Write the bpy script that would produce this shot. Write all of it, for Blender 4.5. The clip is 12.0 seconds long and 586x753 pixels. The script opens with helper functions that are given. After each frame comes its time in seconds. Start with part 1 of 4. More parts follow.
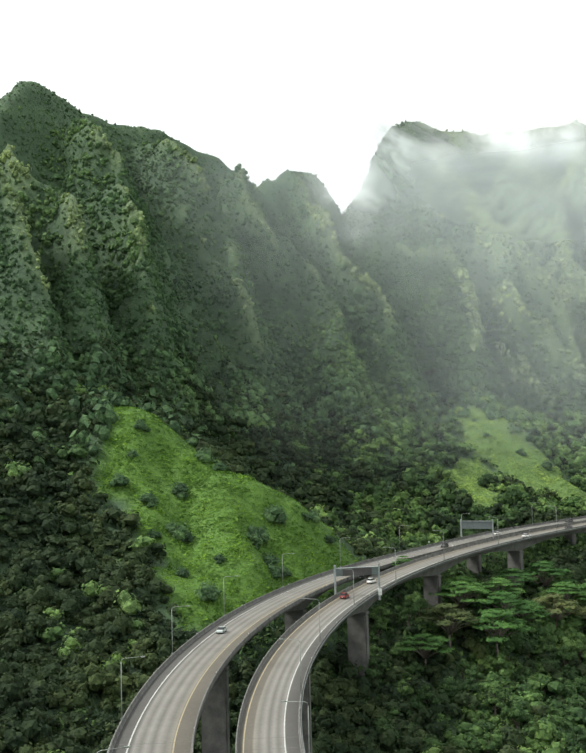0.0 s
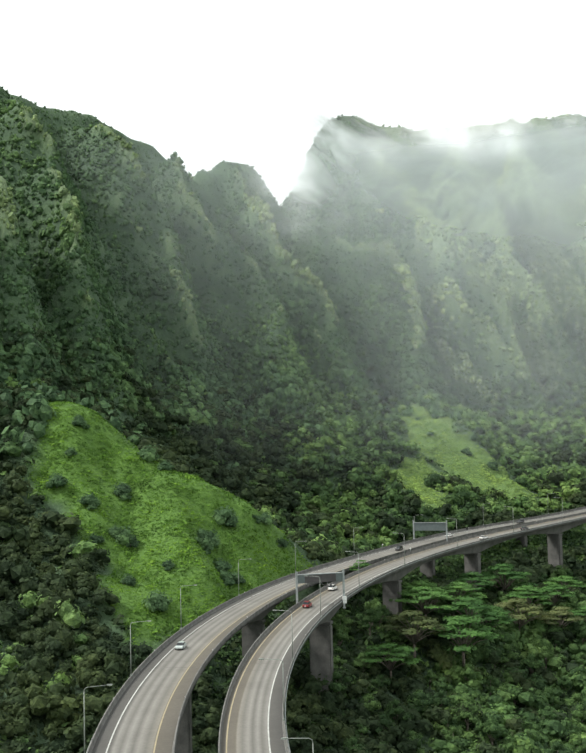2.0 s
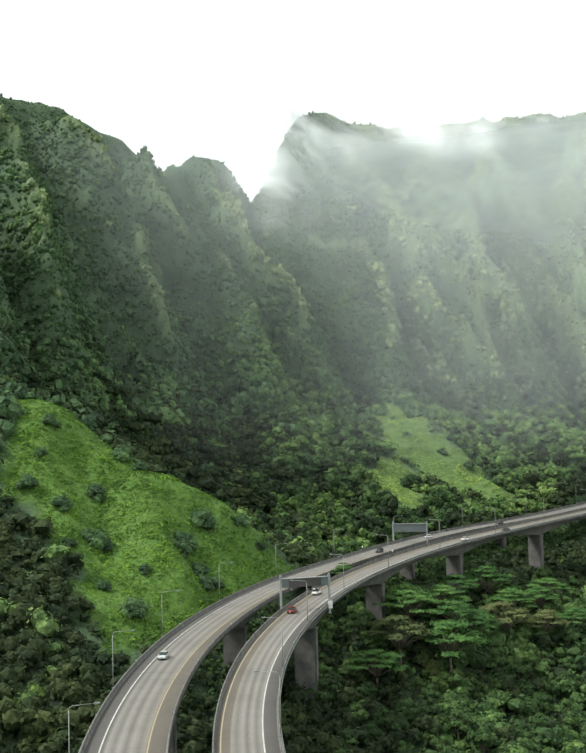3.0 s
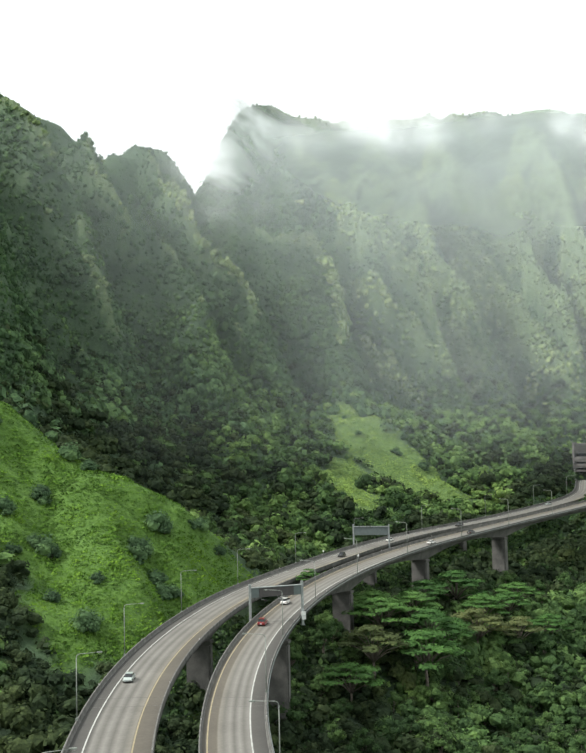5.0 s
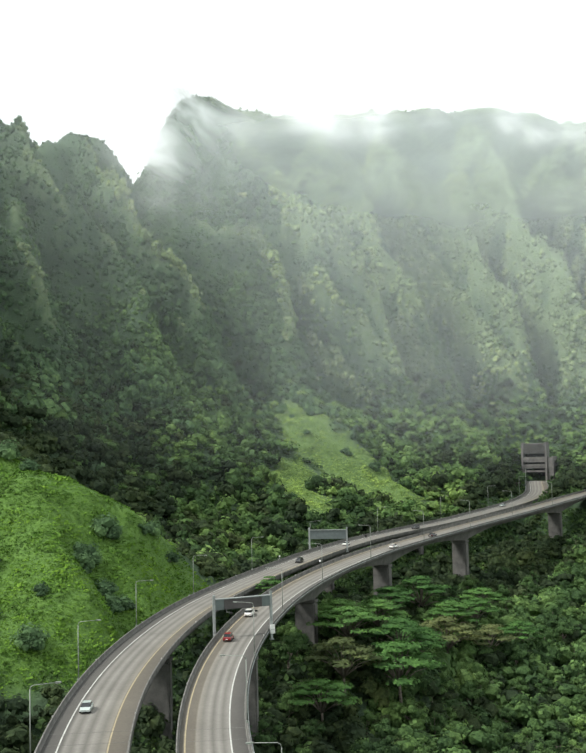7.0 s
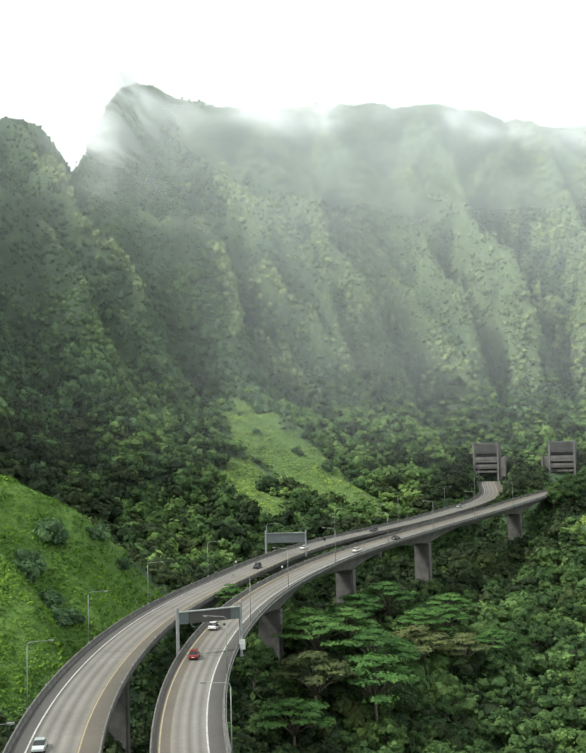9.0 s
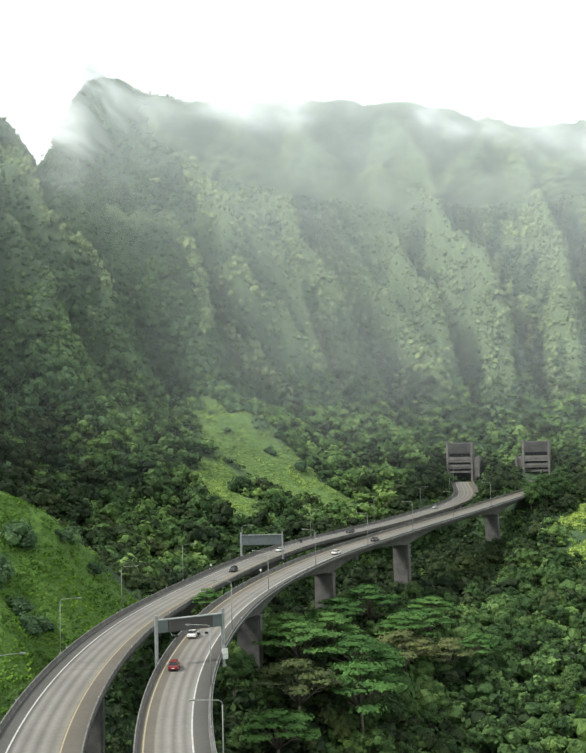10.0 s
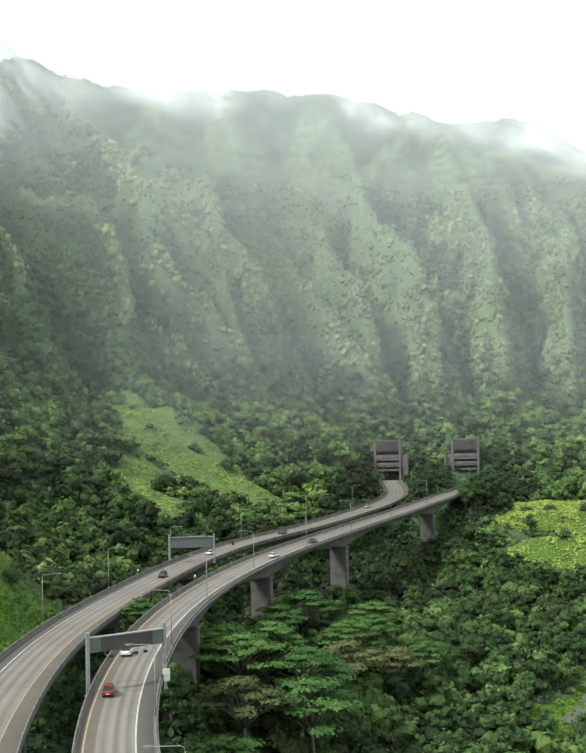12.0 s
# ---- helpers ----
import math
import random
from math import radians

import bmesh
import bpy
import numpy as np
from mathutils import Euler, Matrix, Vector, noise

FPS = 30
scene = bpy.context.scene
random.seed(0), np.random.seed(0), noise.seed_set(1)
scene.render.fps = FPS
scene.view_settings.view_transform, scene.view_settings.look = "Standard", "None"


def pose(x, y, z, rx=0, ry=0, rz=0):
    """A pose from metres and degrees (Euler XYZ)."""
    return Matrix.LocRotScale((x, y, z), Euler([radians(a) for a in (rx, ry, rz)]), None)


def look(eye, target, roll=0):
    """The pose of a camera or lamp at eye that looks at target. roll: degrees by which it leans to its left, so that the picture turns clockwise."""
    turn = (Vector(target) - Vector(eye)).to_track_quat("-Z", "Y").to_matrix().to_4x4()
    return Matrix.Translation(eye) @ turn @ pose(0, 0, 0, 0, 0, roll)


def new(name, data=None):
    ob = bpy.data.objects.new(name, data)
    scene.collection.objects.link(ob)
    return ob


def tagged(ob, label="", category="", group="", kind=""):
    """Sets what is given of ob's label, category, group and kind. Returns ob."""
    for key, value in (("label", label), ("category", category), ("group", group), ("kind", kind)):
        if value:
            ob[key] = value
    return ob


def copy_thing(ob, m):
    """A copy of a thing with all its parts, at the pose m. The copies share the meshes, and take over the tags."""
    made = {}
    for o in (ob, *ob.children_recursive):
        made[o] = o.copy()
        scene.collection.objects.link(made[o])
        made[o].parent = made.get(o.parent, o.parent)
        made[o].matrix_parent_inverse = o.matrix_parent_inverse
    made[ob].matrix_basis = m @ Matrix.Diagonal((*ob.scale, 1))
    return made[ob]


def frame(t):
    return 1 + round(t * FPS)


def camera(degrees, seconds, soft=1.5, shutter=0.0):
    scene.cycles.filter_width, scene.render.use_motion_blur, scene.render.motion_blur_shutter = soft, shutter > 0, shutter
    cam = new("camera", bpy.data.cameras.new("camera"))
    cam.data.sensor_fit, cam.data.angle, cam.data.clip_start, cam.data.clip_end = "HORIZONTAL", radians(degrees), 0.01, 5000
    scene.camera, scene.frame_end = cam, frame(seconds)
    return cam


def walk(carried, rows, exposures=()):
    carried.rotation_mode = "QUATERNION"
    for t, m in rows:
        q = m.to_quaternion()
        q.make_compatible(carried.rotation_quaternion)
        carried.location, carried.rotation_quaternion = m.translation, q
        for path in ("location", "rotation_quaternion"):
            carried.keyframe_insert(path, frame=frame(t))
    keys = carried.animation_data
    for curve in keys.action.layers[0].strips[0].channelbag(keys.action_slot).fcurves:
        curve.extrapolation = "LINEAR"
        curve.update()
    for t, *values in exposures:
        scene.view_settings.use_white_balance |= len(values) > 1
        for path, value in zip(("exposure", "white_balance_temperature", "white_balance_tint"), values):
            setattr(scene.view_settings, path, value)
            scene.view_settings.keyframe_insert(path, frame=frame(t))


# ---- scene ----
cam = camera(31.535, 12.0, 2.0)
PATH = [
    (0, 0, -0, 100, 93.876, 1.369, 0.093),
    (0.5, -2.768, 6.042, 99.746, 93.862, 1.361, -1.024),
    (1, -5.527, 12.079, 99.518, 93.841, 1.383, -2.128),
    (1.5, -8.253, 18.13, 99.277, 93.839, 1.37, -3.207),
    (2, -10.876, 24.253, 99.056, 93.839, 1.348, -4.265),
    (2.5, -13.316, 30.438, 98.816, 93.837, 1.369, -5.298),
    (3, -15.518, 36.66, 98.547, 93.847, 1.385, -6.263),
    (5, -22.932, 61.562, 97.413, 93.876, 1.35, -10.076),
    (5.5, -24.432, 67.829, 97.111, 93.889, 1.358, -11.03),
    (6, -25.714, 74.192, 96.826, 93.901, 1.354, -11.982),
    (6.5, -26.775, 80.615, 96.534, 93.92, 1.371, -12.968),
    (7, -27.595, 87.076, 96.226, 93.925, 1.385, -13.974),
    (9, -29.804, 112.923, 94.795, 93.967, 1.381, -17.685),
    (9.5, -30.121, 119.34, 94.417, 93.985, 1.357, -18.616),
    (10, -30.134, 125.763, 94.097, 93.989, 1.407, -19.646),
    (10.5, -29.932, 132.203, 93.769, 93.971, 1.447, -20.793),
    (11, -29.587, 138.621, 93.389, 93.938, 1.428, -22.009),
    (11.5, -29.117, 144.992, 93.07, 93.914, 1.376, -23.255),
    (12, -28.542, 151.322, 92.762, 93.876, 1.369, -24.523),
]
walk(cam, [(t, pose(x, y, z, rx, ry, rz)) for t, x, y, z, rx, ry, rz in PATH])

# ---- light ----
world = bpy.data.worlds.new("overcast_sky")
scene.world = world
world.use_nodes = True
wn, wl = world.node_tree.nodes, world.node_tree.links
sky = wn.new("ShaderNodeTexSky")
sky.sky_type, sky.sun_disc = "NISHITA", False
sky.sun_elevation, sky.sun_rotation = radians(49), radians(-87)
grey = wn.new("ShaderNodeHueSaturation")
grey.inputs["Saturation"].default_value = 0.12
wl.new(sky.outputs[0], grey.inputs["Color"])
veil = wn.new("ShaderNodeMix")
veil.data_type = "RGBA"
veil.inputs["Factor"].default_value = 0.85
veil.inputs["B"].default_value = (10.8, 11.45, 11.25, 1)
wl.new(grey.outputs[0], veil.inputs["A"])
wl.new(veil.outputs["Result"], wn["Background"].inputs["Color"])
wn["Background"].inputs["Strength"].default_value = 0.121
sun_data = bpy.data.lights.new("sun", "SUN")
sun_data.energy, sun_data.angle, sun_data.color = 4.7, radians(11), (0.98, 0.97, 0.91)
sun = new("sun", sun_data)
sun.matrix_world = look((-430, 20, 500), (0, 0, 0))


# ---- materials ----
def material(name, rough=0.9):
    m = bpy.data.materials.new(name)
    m.use_nodes = True
    b = m.node_tree.nodes["Principled BSDF"]
    b.inputs["Roughness"].default_value = rough
    return m, m.node_tree.nodes, m.node_tree.links, b


def noise_node(n, l, scale, detail=4.0, coords="Object", rough=0.6):
    c = n.new("ShaderNodeTexCoord")
    t = n.new("ShaderNodeTexNoise")
    t.inputs["Scale"].default_value, t.inputs["Detail"].default_value = scale, detail
    t.inputs["Roughness"].default_value = rough
    l.new(c.outputs[coords], t.inputs["Vector"])
    return t


def ramp(n, l, source, stops):
    r = n.new("ShaderNodeValToRGB")
    e = r.color_ramp.elements
    while len(e) < len(stops):
        e.new(0.5)
    for k, (p, c) in zip(e, stops):
        k.position, k.color = p, (*c, 1)
    l.new(source, r.inputs[0])
    return r


def mixed(n, l, a, b, fac, mode="MIX"):
    x = n.new("ShaderNodeMix")
    x.data_type, x.blend_type = "RGBA", mode
    for key, v in (("A", a), ("B", b), ("Factor", fac)):
        if isinstance(v, (int, float)):
            x.inputs[key].default_value = v
        elif isinstance(v, tuple):
            x.inputs[key].default_value = (*v, 1)
        else:
            l.new(v, x.inputs[key])
    return x.outputs["Result"]


def bump(n, l, b, source, strength, distance):
    k = n.new("ShaderNodeBump")
    k.inputs["Strength"].default_value, k.inputs["Distance"].default_value = strength, distance
    l.new(source, k.inputs["Height"])
    l.new(k.outputs[0], b.inputs["Normal"])


def math_node(n, l, kind, a, b):
    k = n.new("ShaderNodeMath")
    k.operation = kind
    for i, v in enumerate((a, b)):
        if isinstance(v, float):
            k.inputs[i].default_value = v
        else:
            l.new(v, k.inputs[i])
    return k.outputs[0]


def foliage(name, dark, mid, light, patch=0.02, fine=1.5, translucent=0.32, mottle=1.0):
    m, n, l, b = material(name, 0.75)
    b.inputs["Specular IOR Level"].default_value = 0.12
    g = n.new("ShaderNodeNewGeometry")
    own, info = n.new("ShaderNodeAttribute"), n.new("ShaderNodeObjectInfo")
    own.attribute_name = "tint"
    one = math_node(n, l, "FRACT", math_node(n, l, "ADD", own.outputs["Fac"], info.outputs["Random"]), 0.0)
    share = math_node(n, l, "ADD", math_node(n, l, "MULTIPLY", one, 0.72), math_node(n, l, "MULTIPLY", g.outputs["Random Per Island"], 0.28))
    r1 = ramp(n, l, share, [(0.1, dark), (0.5, mid), (0.92, light)])
    p1 = noise_node(n, l, patch, 3.0)
    r2 = ramp(n, l, p1.outputs["Fac"], [(0.32, (0.7**mottle, 0.72**mottle, 0.76**mottle)), (0.5, (1, 1, 1)), (0.68, (1.34**mottle, 1.26**mottle, 1.06))])
    p2 = noise_node(n, l, 0.28, 2.0)
    r3 = ramp(n, l, p2.outputs["Fac"], [(0.32, (0.72, 0.74, 0.76)), (0.5, (1, 1, 1)), (0.68, (1.26, 1.22, 1.1))])
    c = mixed(n, l, mixed(n, l, r1.outputs[0], r2.outputs[0], 1.0, "MULTIPLY"), r3.outputs[0], 1.0, "MULTIPLY")
    p3 = noise_node(n, l, fine, 3.0)
    r4 = ramp(n, l, p3.outputs["Fac"], [(0.32, (0.6, 0.62, 0.64)), (0.5, (1, 1, 1)), (0.68, (1.34, 1.31, 1.22))])
    c = mixed(n, l, c, r4.outputs[0], 1.0, "MULTIPLY")
    bump(n, l, b, p3.outputs["Fac"], 0.8, 0.35)
    l.new(c, b.inputs["Base Color"])
    t = n.new("ShaderNodeBsdfTranslucent")
    l.new(c, t.inputs["Color"])
    s = n.new("ShaderNodeMixShader")
    s.inputs[0].default_value = translucent
    l.new(b.outputs[0], s.inputs[1])
    l.new(t.outputs[0], s.inputs[2])
    l.new(s.outputs[0], n["Material Output"].inputs[0])
    return m


def concrete(name, base, stain, streak=0.5, scale=0.4):
    m, n, l, b = material(name, 0.88)
    a = noise_node(n, l, scale, 6.0)
    f = noise_node(n, l, scale * 12, 3.0)
    c = ramp(n, l, a.outputs["Fac"], [(0.3, stain), (0.62, base)])
    d = ramp(n, l, f.outputs["Fac"], [(0.3, (0.86, 0.86, 0.86)), (0.7, (1.08, 1.08, 1.08))])
    l.new(mixed(n, l, c.outputs[0], d.outputs[0], 1.0, "MULTIPLY"), b.inputs["Base Color"])
    bump(n, l, b, f.outputs["Fac"], 0.3, 0.02)
    return m


def plain(name, colour, rough=0.5, metal=0.0, wear=0.15, scale=3.0):
    m, n, l, b = material(name, rough)
    b.inputs["Metallic"].default_value = metal
    a = noise_node(n, l, scale, 4.0)
    lo = tuple(v * (1 - wear) for v in colour)
    hi = tuple(v * (1 + wear) for v in colour)
    l.new(ramp(n, l, a.outputs["Fac"], [(0.35, lo), (0.65, hi)]).outputs[0], b.inputs["Base Color"])
    return m


M_BUSH = foliage("mountain_scrub", (0.064, 0.112, 0.058), (0.086, 0.154, 0.073), (0.114, 0.196, 0.086), 0.014, 0.9)
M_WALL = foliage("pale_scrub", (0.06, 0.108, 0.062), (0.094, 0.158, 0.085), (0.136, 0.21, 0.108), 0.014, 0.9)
# paler than the scrub: sunlight on the spurs put into the plant colour
M_LIT_FERN = foliage("cliff_fern", (0.15, 0.216, 0.105), (0.205, 0.284, 0.135), (0.262, 0.345, 0.17), 0.016, 0.9)
M_TREE = foliage("forest_leaf", (0.042, 0.08, 0.033), (0.07, 0.13, 0.046), (0.112, 0.188, 0.062), 0.03)
# olive foliage, its colour also darkened to stand in for forest shade
M_SHADED_OLIVE = foliage("shaded_olive_leaf", (0.025, 0.043, 0.022), (0.038, 0.06, 0.028), (0.058, 0.083, 0.037), 0.03)
M_LIME = foliage("young_leaf", (0.09, 0.17, 0.058), (0.135, 0.23, 0.077), (0.185, 0.285, 0.1), 0.03)
M_ALBIZIA = foliage("feathery_leaf", (0.054, 0.125, 0.037), (0.082, 0.178, 0.05), (0.12, 0.23, 0.066), 0.03, 2.0)
M_RUSSET = foliage("dry_feathery_leaf", (0.078, 0.104, 0.044), (0.108, 0.137, 0.055), (0.142, 0.168, 0.07), 0.03, 2.0)
# far lighter than the hill grass: sunshine on the knoll put into its colour
M_SUNLIT_CANE = foliage("sunlit_cane", (0.25, 0.345, 0.085), (0.31, 0.41, 0.105), (0.36, 0.46, 0.13), 0.05, 0.5, 0.2, 0.7)
M_PALE = foliage("pale_grass", (0.18, 0.28, 0.08), (0.22, 0.33, 0.1), (0.26, 0.37, 0.118), 0.06, 0.6, 0.2, 0.8)
M_GRASS = foliage("hill_grass", (0.062, 0.14, 0.02), (0.092, 0.188, 0.027), (0.122, 0.226, 0.035), 0.06, 0.5, 0.2, 1.35)
M_BARK = plain("bark", (0.13, 0.11, 0.09), 0.9, 0, 0.4, 2.0)
M_CONC = concrete("pier_concrete", (0.13, 0.125, 0.117), (0.062, 0.061, 0.058), 0.5, 0.25)
M_BARRIER = concrete("weathered_barrier", (0.15, 0.146, 0.136), (0.065, 0.065, 0.061), 0.5, 0.6)
M_STEEL = plain("galvanised_steel", (0.34, 0.36, 0.36), 0.5, 0.5, 0.2, 1.0)


# ---- geometry helpers ----
def mesh_object(name, verts, faces, mat, parent=None, label="", smooth=False):
    """One mesh from numpy vertices and a list of face arrays (rows of equal length)."""
    me = bpy.data.meshes.new(name)
    verts = np.asarray(verts, np.float32).reshape(-1, 3)
    loops = np.concatenate([np.asarray(f, np.int32).ravel() for f in faces])
    counts = np.concatenate([np.full(len(f), np.asarray(f).shape[1], np.int32) for f in faces])
    me.vertices.add(len(verts))
    me.vertices.foreach_set("co", verts.ravel())
    me.loops.add(len(loops))
    me.loops.foreach_set("vertex_index", loops)
    me.polygons.add(len(counts))
    me.polygons.foreach_set("loop_start", np.concatenate([[0], np.cumsum(counts)[:-1]]).astype(np.int32))
    me.polygons.foreach_set("use_smooth", np.full(len(counts), smooth))
    me.update(calc_edges=True)
    me.materials.append(mat)
    ob = new(name, me)
    if parent:
        ob.parent = parent
    if label:
        ob["label"] = label
    return ob


def part(name, bm, mat, parent=None, label="", smooth=False):
    me = bpy.data.meshes.new(name)
    bm.to_mesh(me)
    bm.free()
    if smooth:
        for p in me.polygons:
            p.use_smooth = True
    me.materials.append(mat)
    ob = new(name, me)
    if parent:
        ob.parent = parent
    if label:
        ob["label"] = label
    return ob


def empty(name, m, label="", category="", group="", kind=""):
    ob = new(name)
    ob.matrix_world = m
    return tagged(ob, label, category, group, kind)


def box(bm, x0, y0, z0, x1, y1, z1, bevel=0.0):
    r = bmesh.ops.create_cube(bm, size=1.0)
    for v in r["verts"]:
        v.co = Vector(((x0 + x1) / 2 + v.co.x * (x1 - x0), (y0 + y1) / 2 + v.co.y * (y1 - y0), (z0 + z1) / 2 + v.co.z * (z1 - z0)))
    if bevel:
        es = list({e for v in r["verts"] for e in v.link_edges})
        bmesh.ops.bevel(bm, geom=es, offset=bevel, segments=2, affect="EDGES")
    return bm


def tube(bm, pts, radii, sides=8):
    """A tapered tube along points."""
    rings = []
    pts = [Vector(p) for p in pts]
    for i, p in enumerate(pts):
        d = (pts[min(i + 1, len(pts) - 1)] - pts[max(i - 1, 0)]).normalized()
        q = d.to_track_quat("Z", "Y")
        rings.append([bm.verts.new(p + q @ Vector((radii[i] * math.cos(2 * math.pi * k / sides), radii[i] * math.sin(2 * math.pi * k / sides), 0))) for k in range(sides)])
    for a, b in zip(rings, rings[1:]):
        for k in range(sides):
            bm.faces.new((a[k], a[(k + 1) % sides], b[(k + 1) % sides], b[k]))
    bm.faces.new(list(reversed(rings[0])))
    bm.faces.new(rings[-1])
    return bm


# ---- bridge lines ----
RIGHT_LINE = np.array([[3.3, 106.4, 48.2], [-5.9, 177.6, 49.9], [-1.9, 246.6, 51.7], [14.5, 313.2, 53.8], [43.4, 375.5, 56.4], [83.8, 430.8, 58.9], [133.7, 478.5, 61.6], [187.1, 523.5, 64.6], [240.5, 570.0, 67.7], [270, 595, 69.6], [297, 629, 70.7], [319, 668, 71.5]])
LEFT_LINE = np.array([[-11.5, 85.7, 51.3], [-24.9, 176.8, 52.7], [-17.8, 265.5, 53.9], [8.3, 350.7, 54.9], [51.2, 429.4, 55.7], [102.9, 499.6, 57.2], [173.6, 555.0, 60.8], [239.7, 617.6, 65.7], [284.4, 698.7, 71.4]])


def spline(c, n):
    k = len(c)
    u = np.linspace(0, k - 1, n)
    i = np.clip(u.astype(int), 0, k - 2)
    f = (u - i)[:, None]
    p = np.vstack([2 * c[0] - c[1], c, 2 * c[-1] - c[-2]])
    a, b, d, e = p[i], p[i + 1], p[i + 2], p[i + 3]
    return 0.5 * (2 * b + (d - a) * f + (2 * a - 5 * b + 4 * d - e) * f**2 + (3 * b - a - 3 * d + e) * f**3)


class Line:
    """A road line at even steps, with its side normals (to the right of its run)."""

    def __init__(self, c, step=2.0):
        p = spline(c, 1500)
        s = np.concatenate([[0], np.cumsum(np.linalg.norm(np.diff(p, axis=0), axis=1))])
        self.s = np.arange(0, s[-1], step)
        self.p = np.stack([np.interp(self.s, s, p[:, k]) for k in range(3)], 1)
        t = np.gradient(self.p, axis=0)
        t[:, 2] = 0
        self.t = t / np.linalg.norm(t, axis=1)[:, None]
        self.n = np.stack([self.t[:, 1], -self.t[:, 0], 0 * t[:, 0]], 1)

    def at(self, s, off=0.0, up=0.0):
        p = np.array([np.interp(s, self.s, self.p[:, k]) for k in range(3)])
        n = np.array([np.interp(s, self.s, self.n[:, k]) for k in range(3)])
        return p + n * off + np.array([0, 0, up])

    def heading(self, s):
        t = [np.interp(s, self.s, self.t[:, k]) for k in range(2)]
        return math.degrees(math.atan2(-t[0], t[1]))

    def station(self, x, y):
        return float(self.s[np.argmin(np.hypot(self.p[:, 0] - x, self.p[:, 1] - y))])


RIGHT, LEFT = Line(RIGHT_LINE), Line(LEFT_LINE)


def sweep(name, line, profile, s0, s1, mat, parent=None, label="", closed=True, step=2.0):
    """Sweeps a section of (offset, height) points along a line."""
    ss = np.arange(s0, s1 + 1e-6, step)
    k = len(profile)
    v = np.concatenate([[line.at(s, o, h) for o, h in profile] for s in ss])
    q = []
    for i in range(len(ss) - 1):
        for j in range(k if closed else k - 1):
            a, b = i * k + j, i * k + (j + 1) % k
            q.append((a, b, b + k, a + k))
    f = [np.array(q)]
    if closed:
        f += [np.array([list(range(k))[::-1]]), np.array([[(len(ss) - 1) * k + j for j in range(k)]])]
    return mesh_object(name, v, f, mat, parent, label)


# ---- land ----
GUIDES = {
    "crest_far": [(100, 985, 410), (172, 985, 397), (266, 990, 407), (343, 1000, 417), (425, 1005, 424), (520, 1005, 414), (709, 1000, 425)],
    "crest_left": [(-300, 470, 285), (-172, 590, 292), (-162, 640, 336), (-138, 685, 330), (-88, 742, 331), (-45, 790, 318), (-30, 800, 306), (5, 834, 327), (17, 838, 328), (34, 811, 296), (58, 790, 262), (90, 774, 221), (117, 762, 211)],
    "back": [(-340, 760, 240), (-120, 930, 270), (20, 960, 290), (100, 1150, 340), (350, 1200, 350), (700, 1200, 350)],
    "wall_200": [(-150, 500, 205), (-55, 632, 206), (20, 700, 205), (87, 728, 196), (161, 755, 203), (260, 820, 210), (350, 830, 218), (450, 820, 210), (620, 800, 210)],
    "wall_150": [(-110, 470, 152), (-34, 585, 142), (23, 642, 152), (97, 708, 150), (184, 730, 156), (224, 750, 142), (324, 766, 144), (420, 755, 150), (620, 720, 150)],
    "foot": [(-20, 520, 108), (10, 600, 112), (42, 580, 98), (75, 590, 84), (116, 670, 116), (145, 633, 90), (191, 695, 104), (215, 668, 96), (298, 722, 88), (345, 692, 92), (430, 650, 95), (620, 600, 100)],
    "terrace": [(32, 556, 84), (50, 530, 62), (99, 548, 64), (130, 575, 66), (152, 618, 70), (215, 630, 78), (235, 590, 66), (290, 655, 69), (340, 640, 70)],
    "under_bridge": [(-40, 190, 14), (-20, 250, 22), (6, 320, 28), (48, 385, 37), (91, 440, 37), (140, 484, 36), (218, 551, 47)],
    "valley": [(30, 250, 6), (37, 318, 22), (62, 370, 36), (85, 355, 17), (98, 422, 37), (136, 396, 20), (158, 476, 34), (195, 458, 29), (197, 497, 37), (240, 522, 54)],
    "valley_right": [(60, 150, 0), (84, 310, 11), (112, 362, 11), (180, 400, 18), (260, 440, 40), (300, 520, 60), (420, 500, 75), (600, 420, 90)],
    "hill": [(17, 402, 57), (4, 397, 67), (-14, 397, 79), (-28, 403, 82), (8, 372, 52), (-62, 420, 109), (-22, 350, 60), (-44, 367, 71), (-95, 395, 98), (-75, 320, 54)],
    "gully": [(-30, 470, 88), (8, 452, 62), (36, 442, 51)],
    "near_left": [(-60, 200, 26), (-130, 300, 70), (-220, 330, 150), (-200, 180, 80)],
}


def landform():
    pts = []
    for line in GUIDES.values():
        for (a, b) in zip(line, line[1:]):
            a, b = np.array(a, float), np.array(b, float)
            k = max(1, int(np.linalg.norm((b - a)[:2]) / 70))
            pts += [a + (b - a) * i / k for i in range(k)]
        pts.append(np.array(line[-1], float))
    pts = np.array(pts)
    xy, z = pts[:, :2] / 100.0, pts[:, 2]

    def kern(d2):
        return np.sqrt(d2 + 0.04)

    a = kern(((xy[:, None] - xy[None]) ** 2).sum(-1))
    n = len(xy)
    poly = np.column_stack([np.ones(n), xy])
    big = np.block([[a - 0.02 * np.eye(n), poly], [poly.T, np.zeros((3, 3))]])
    w = np.linalg.solve(big, np.concatenate([z, np.zeros(3)]))

    def f(x, y):
        p = np.stack([np.ravel(x), np.ravel(y)], 1) / 100.0
        out = np.empty(len(p))
        for i in range(0, len(p), 20000):
            q = p[i:i + 20000]
            out[i:i + 20000] = kern(((q[:, None] - xy[None]) ** 2).sum(-1)) @ w[:n] + w[n] + q @ w[n + 1:]
        return out.reshape(np.shape(x))
    return f


BROAD = landform()
RNG = np.random.default_rng(7)
TABLE = RNG.random((256, 256))


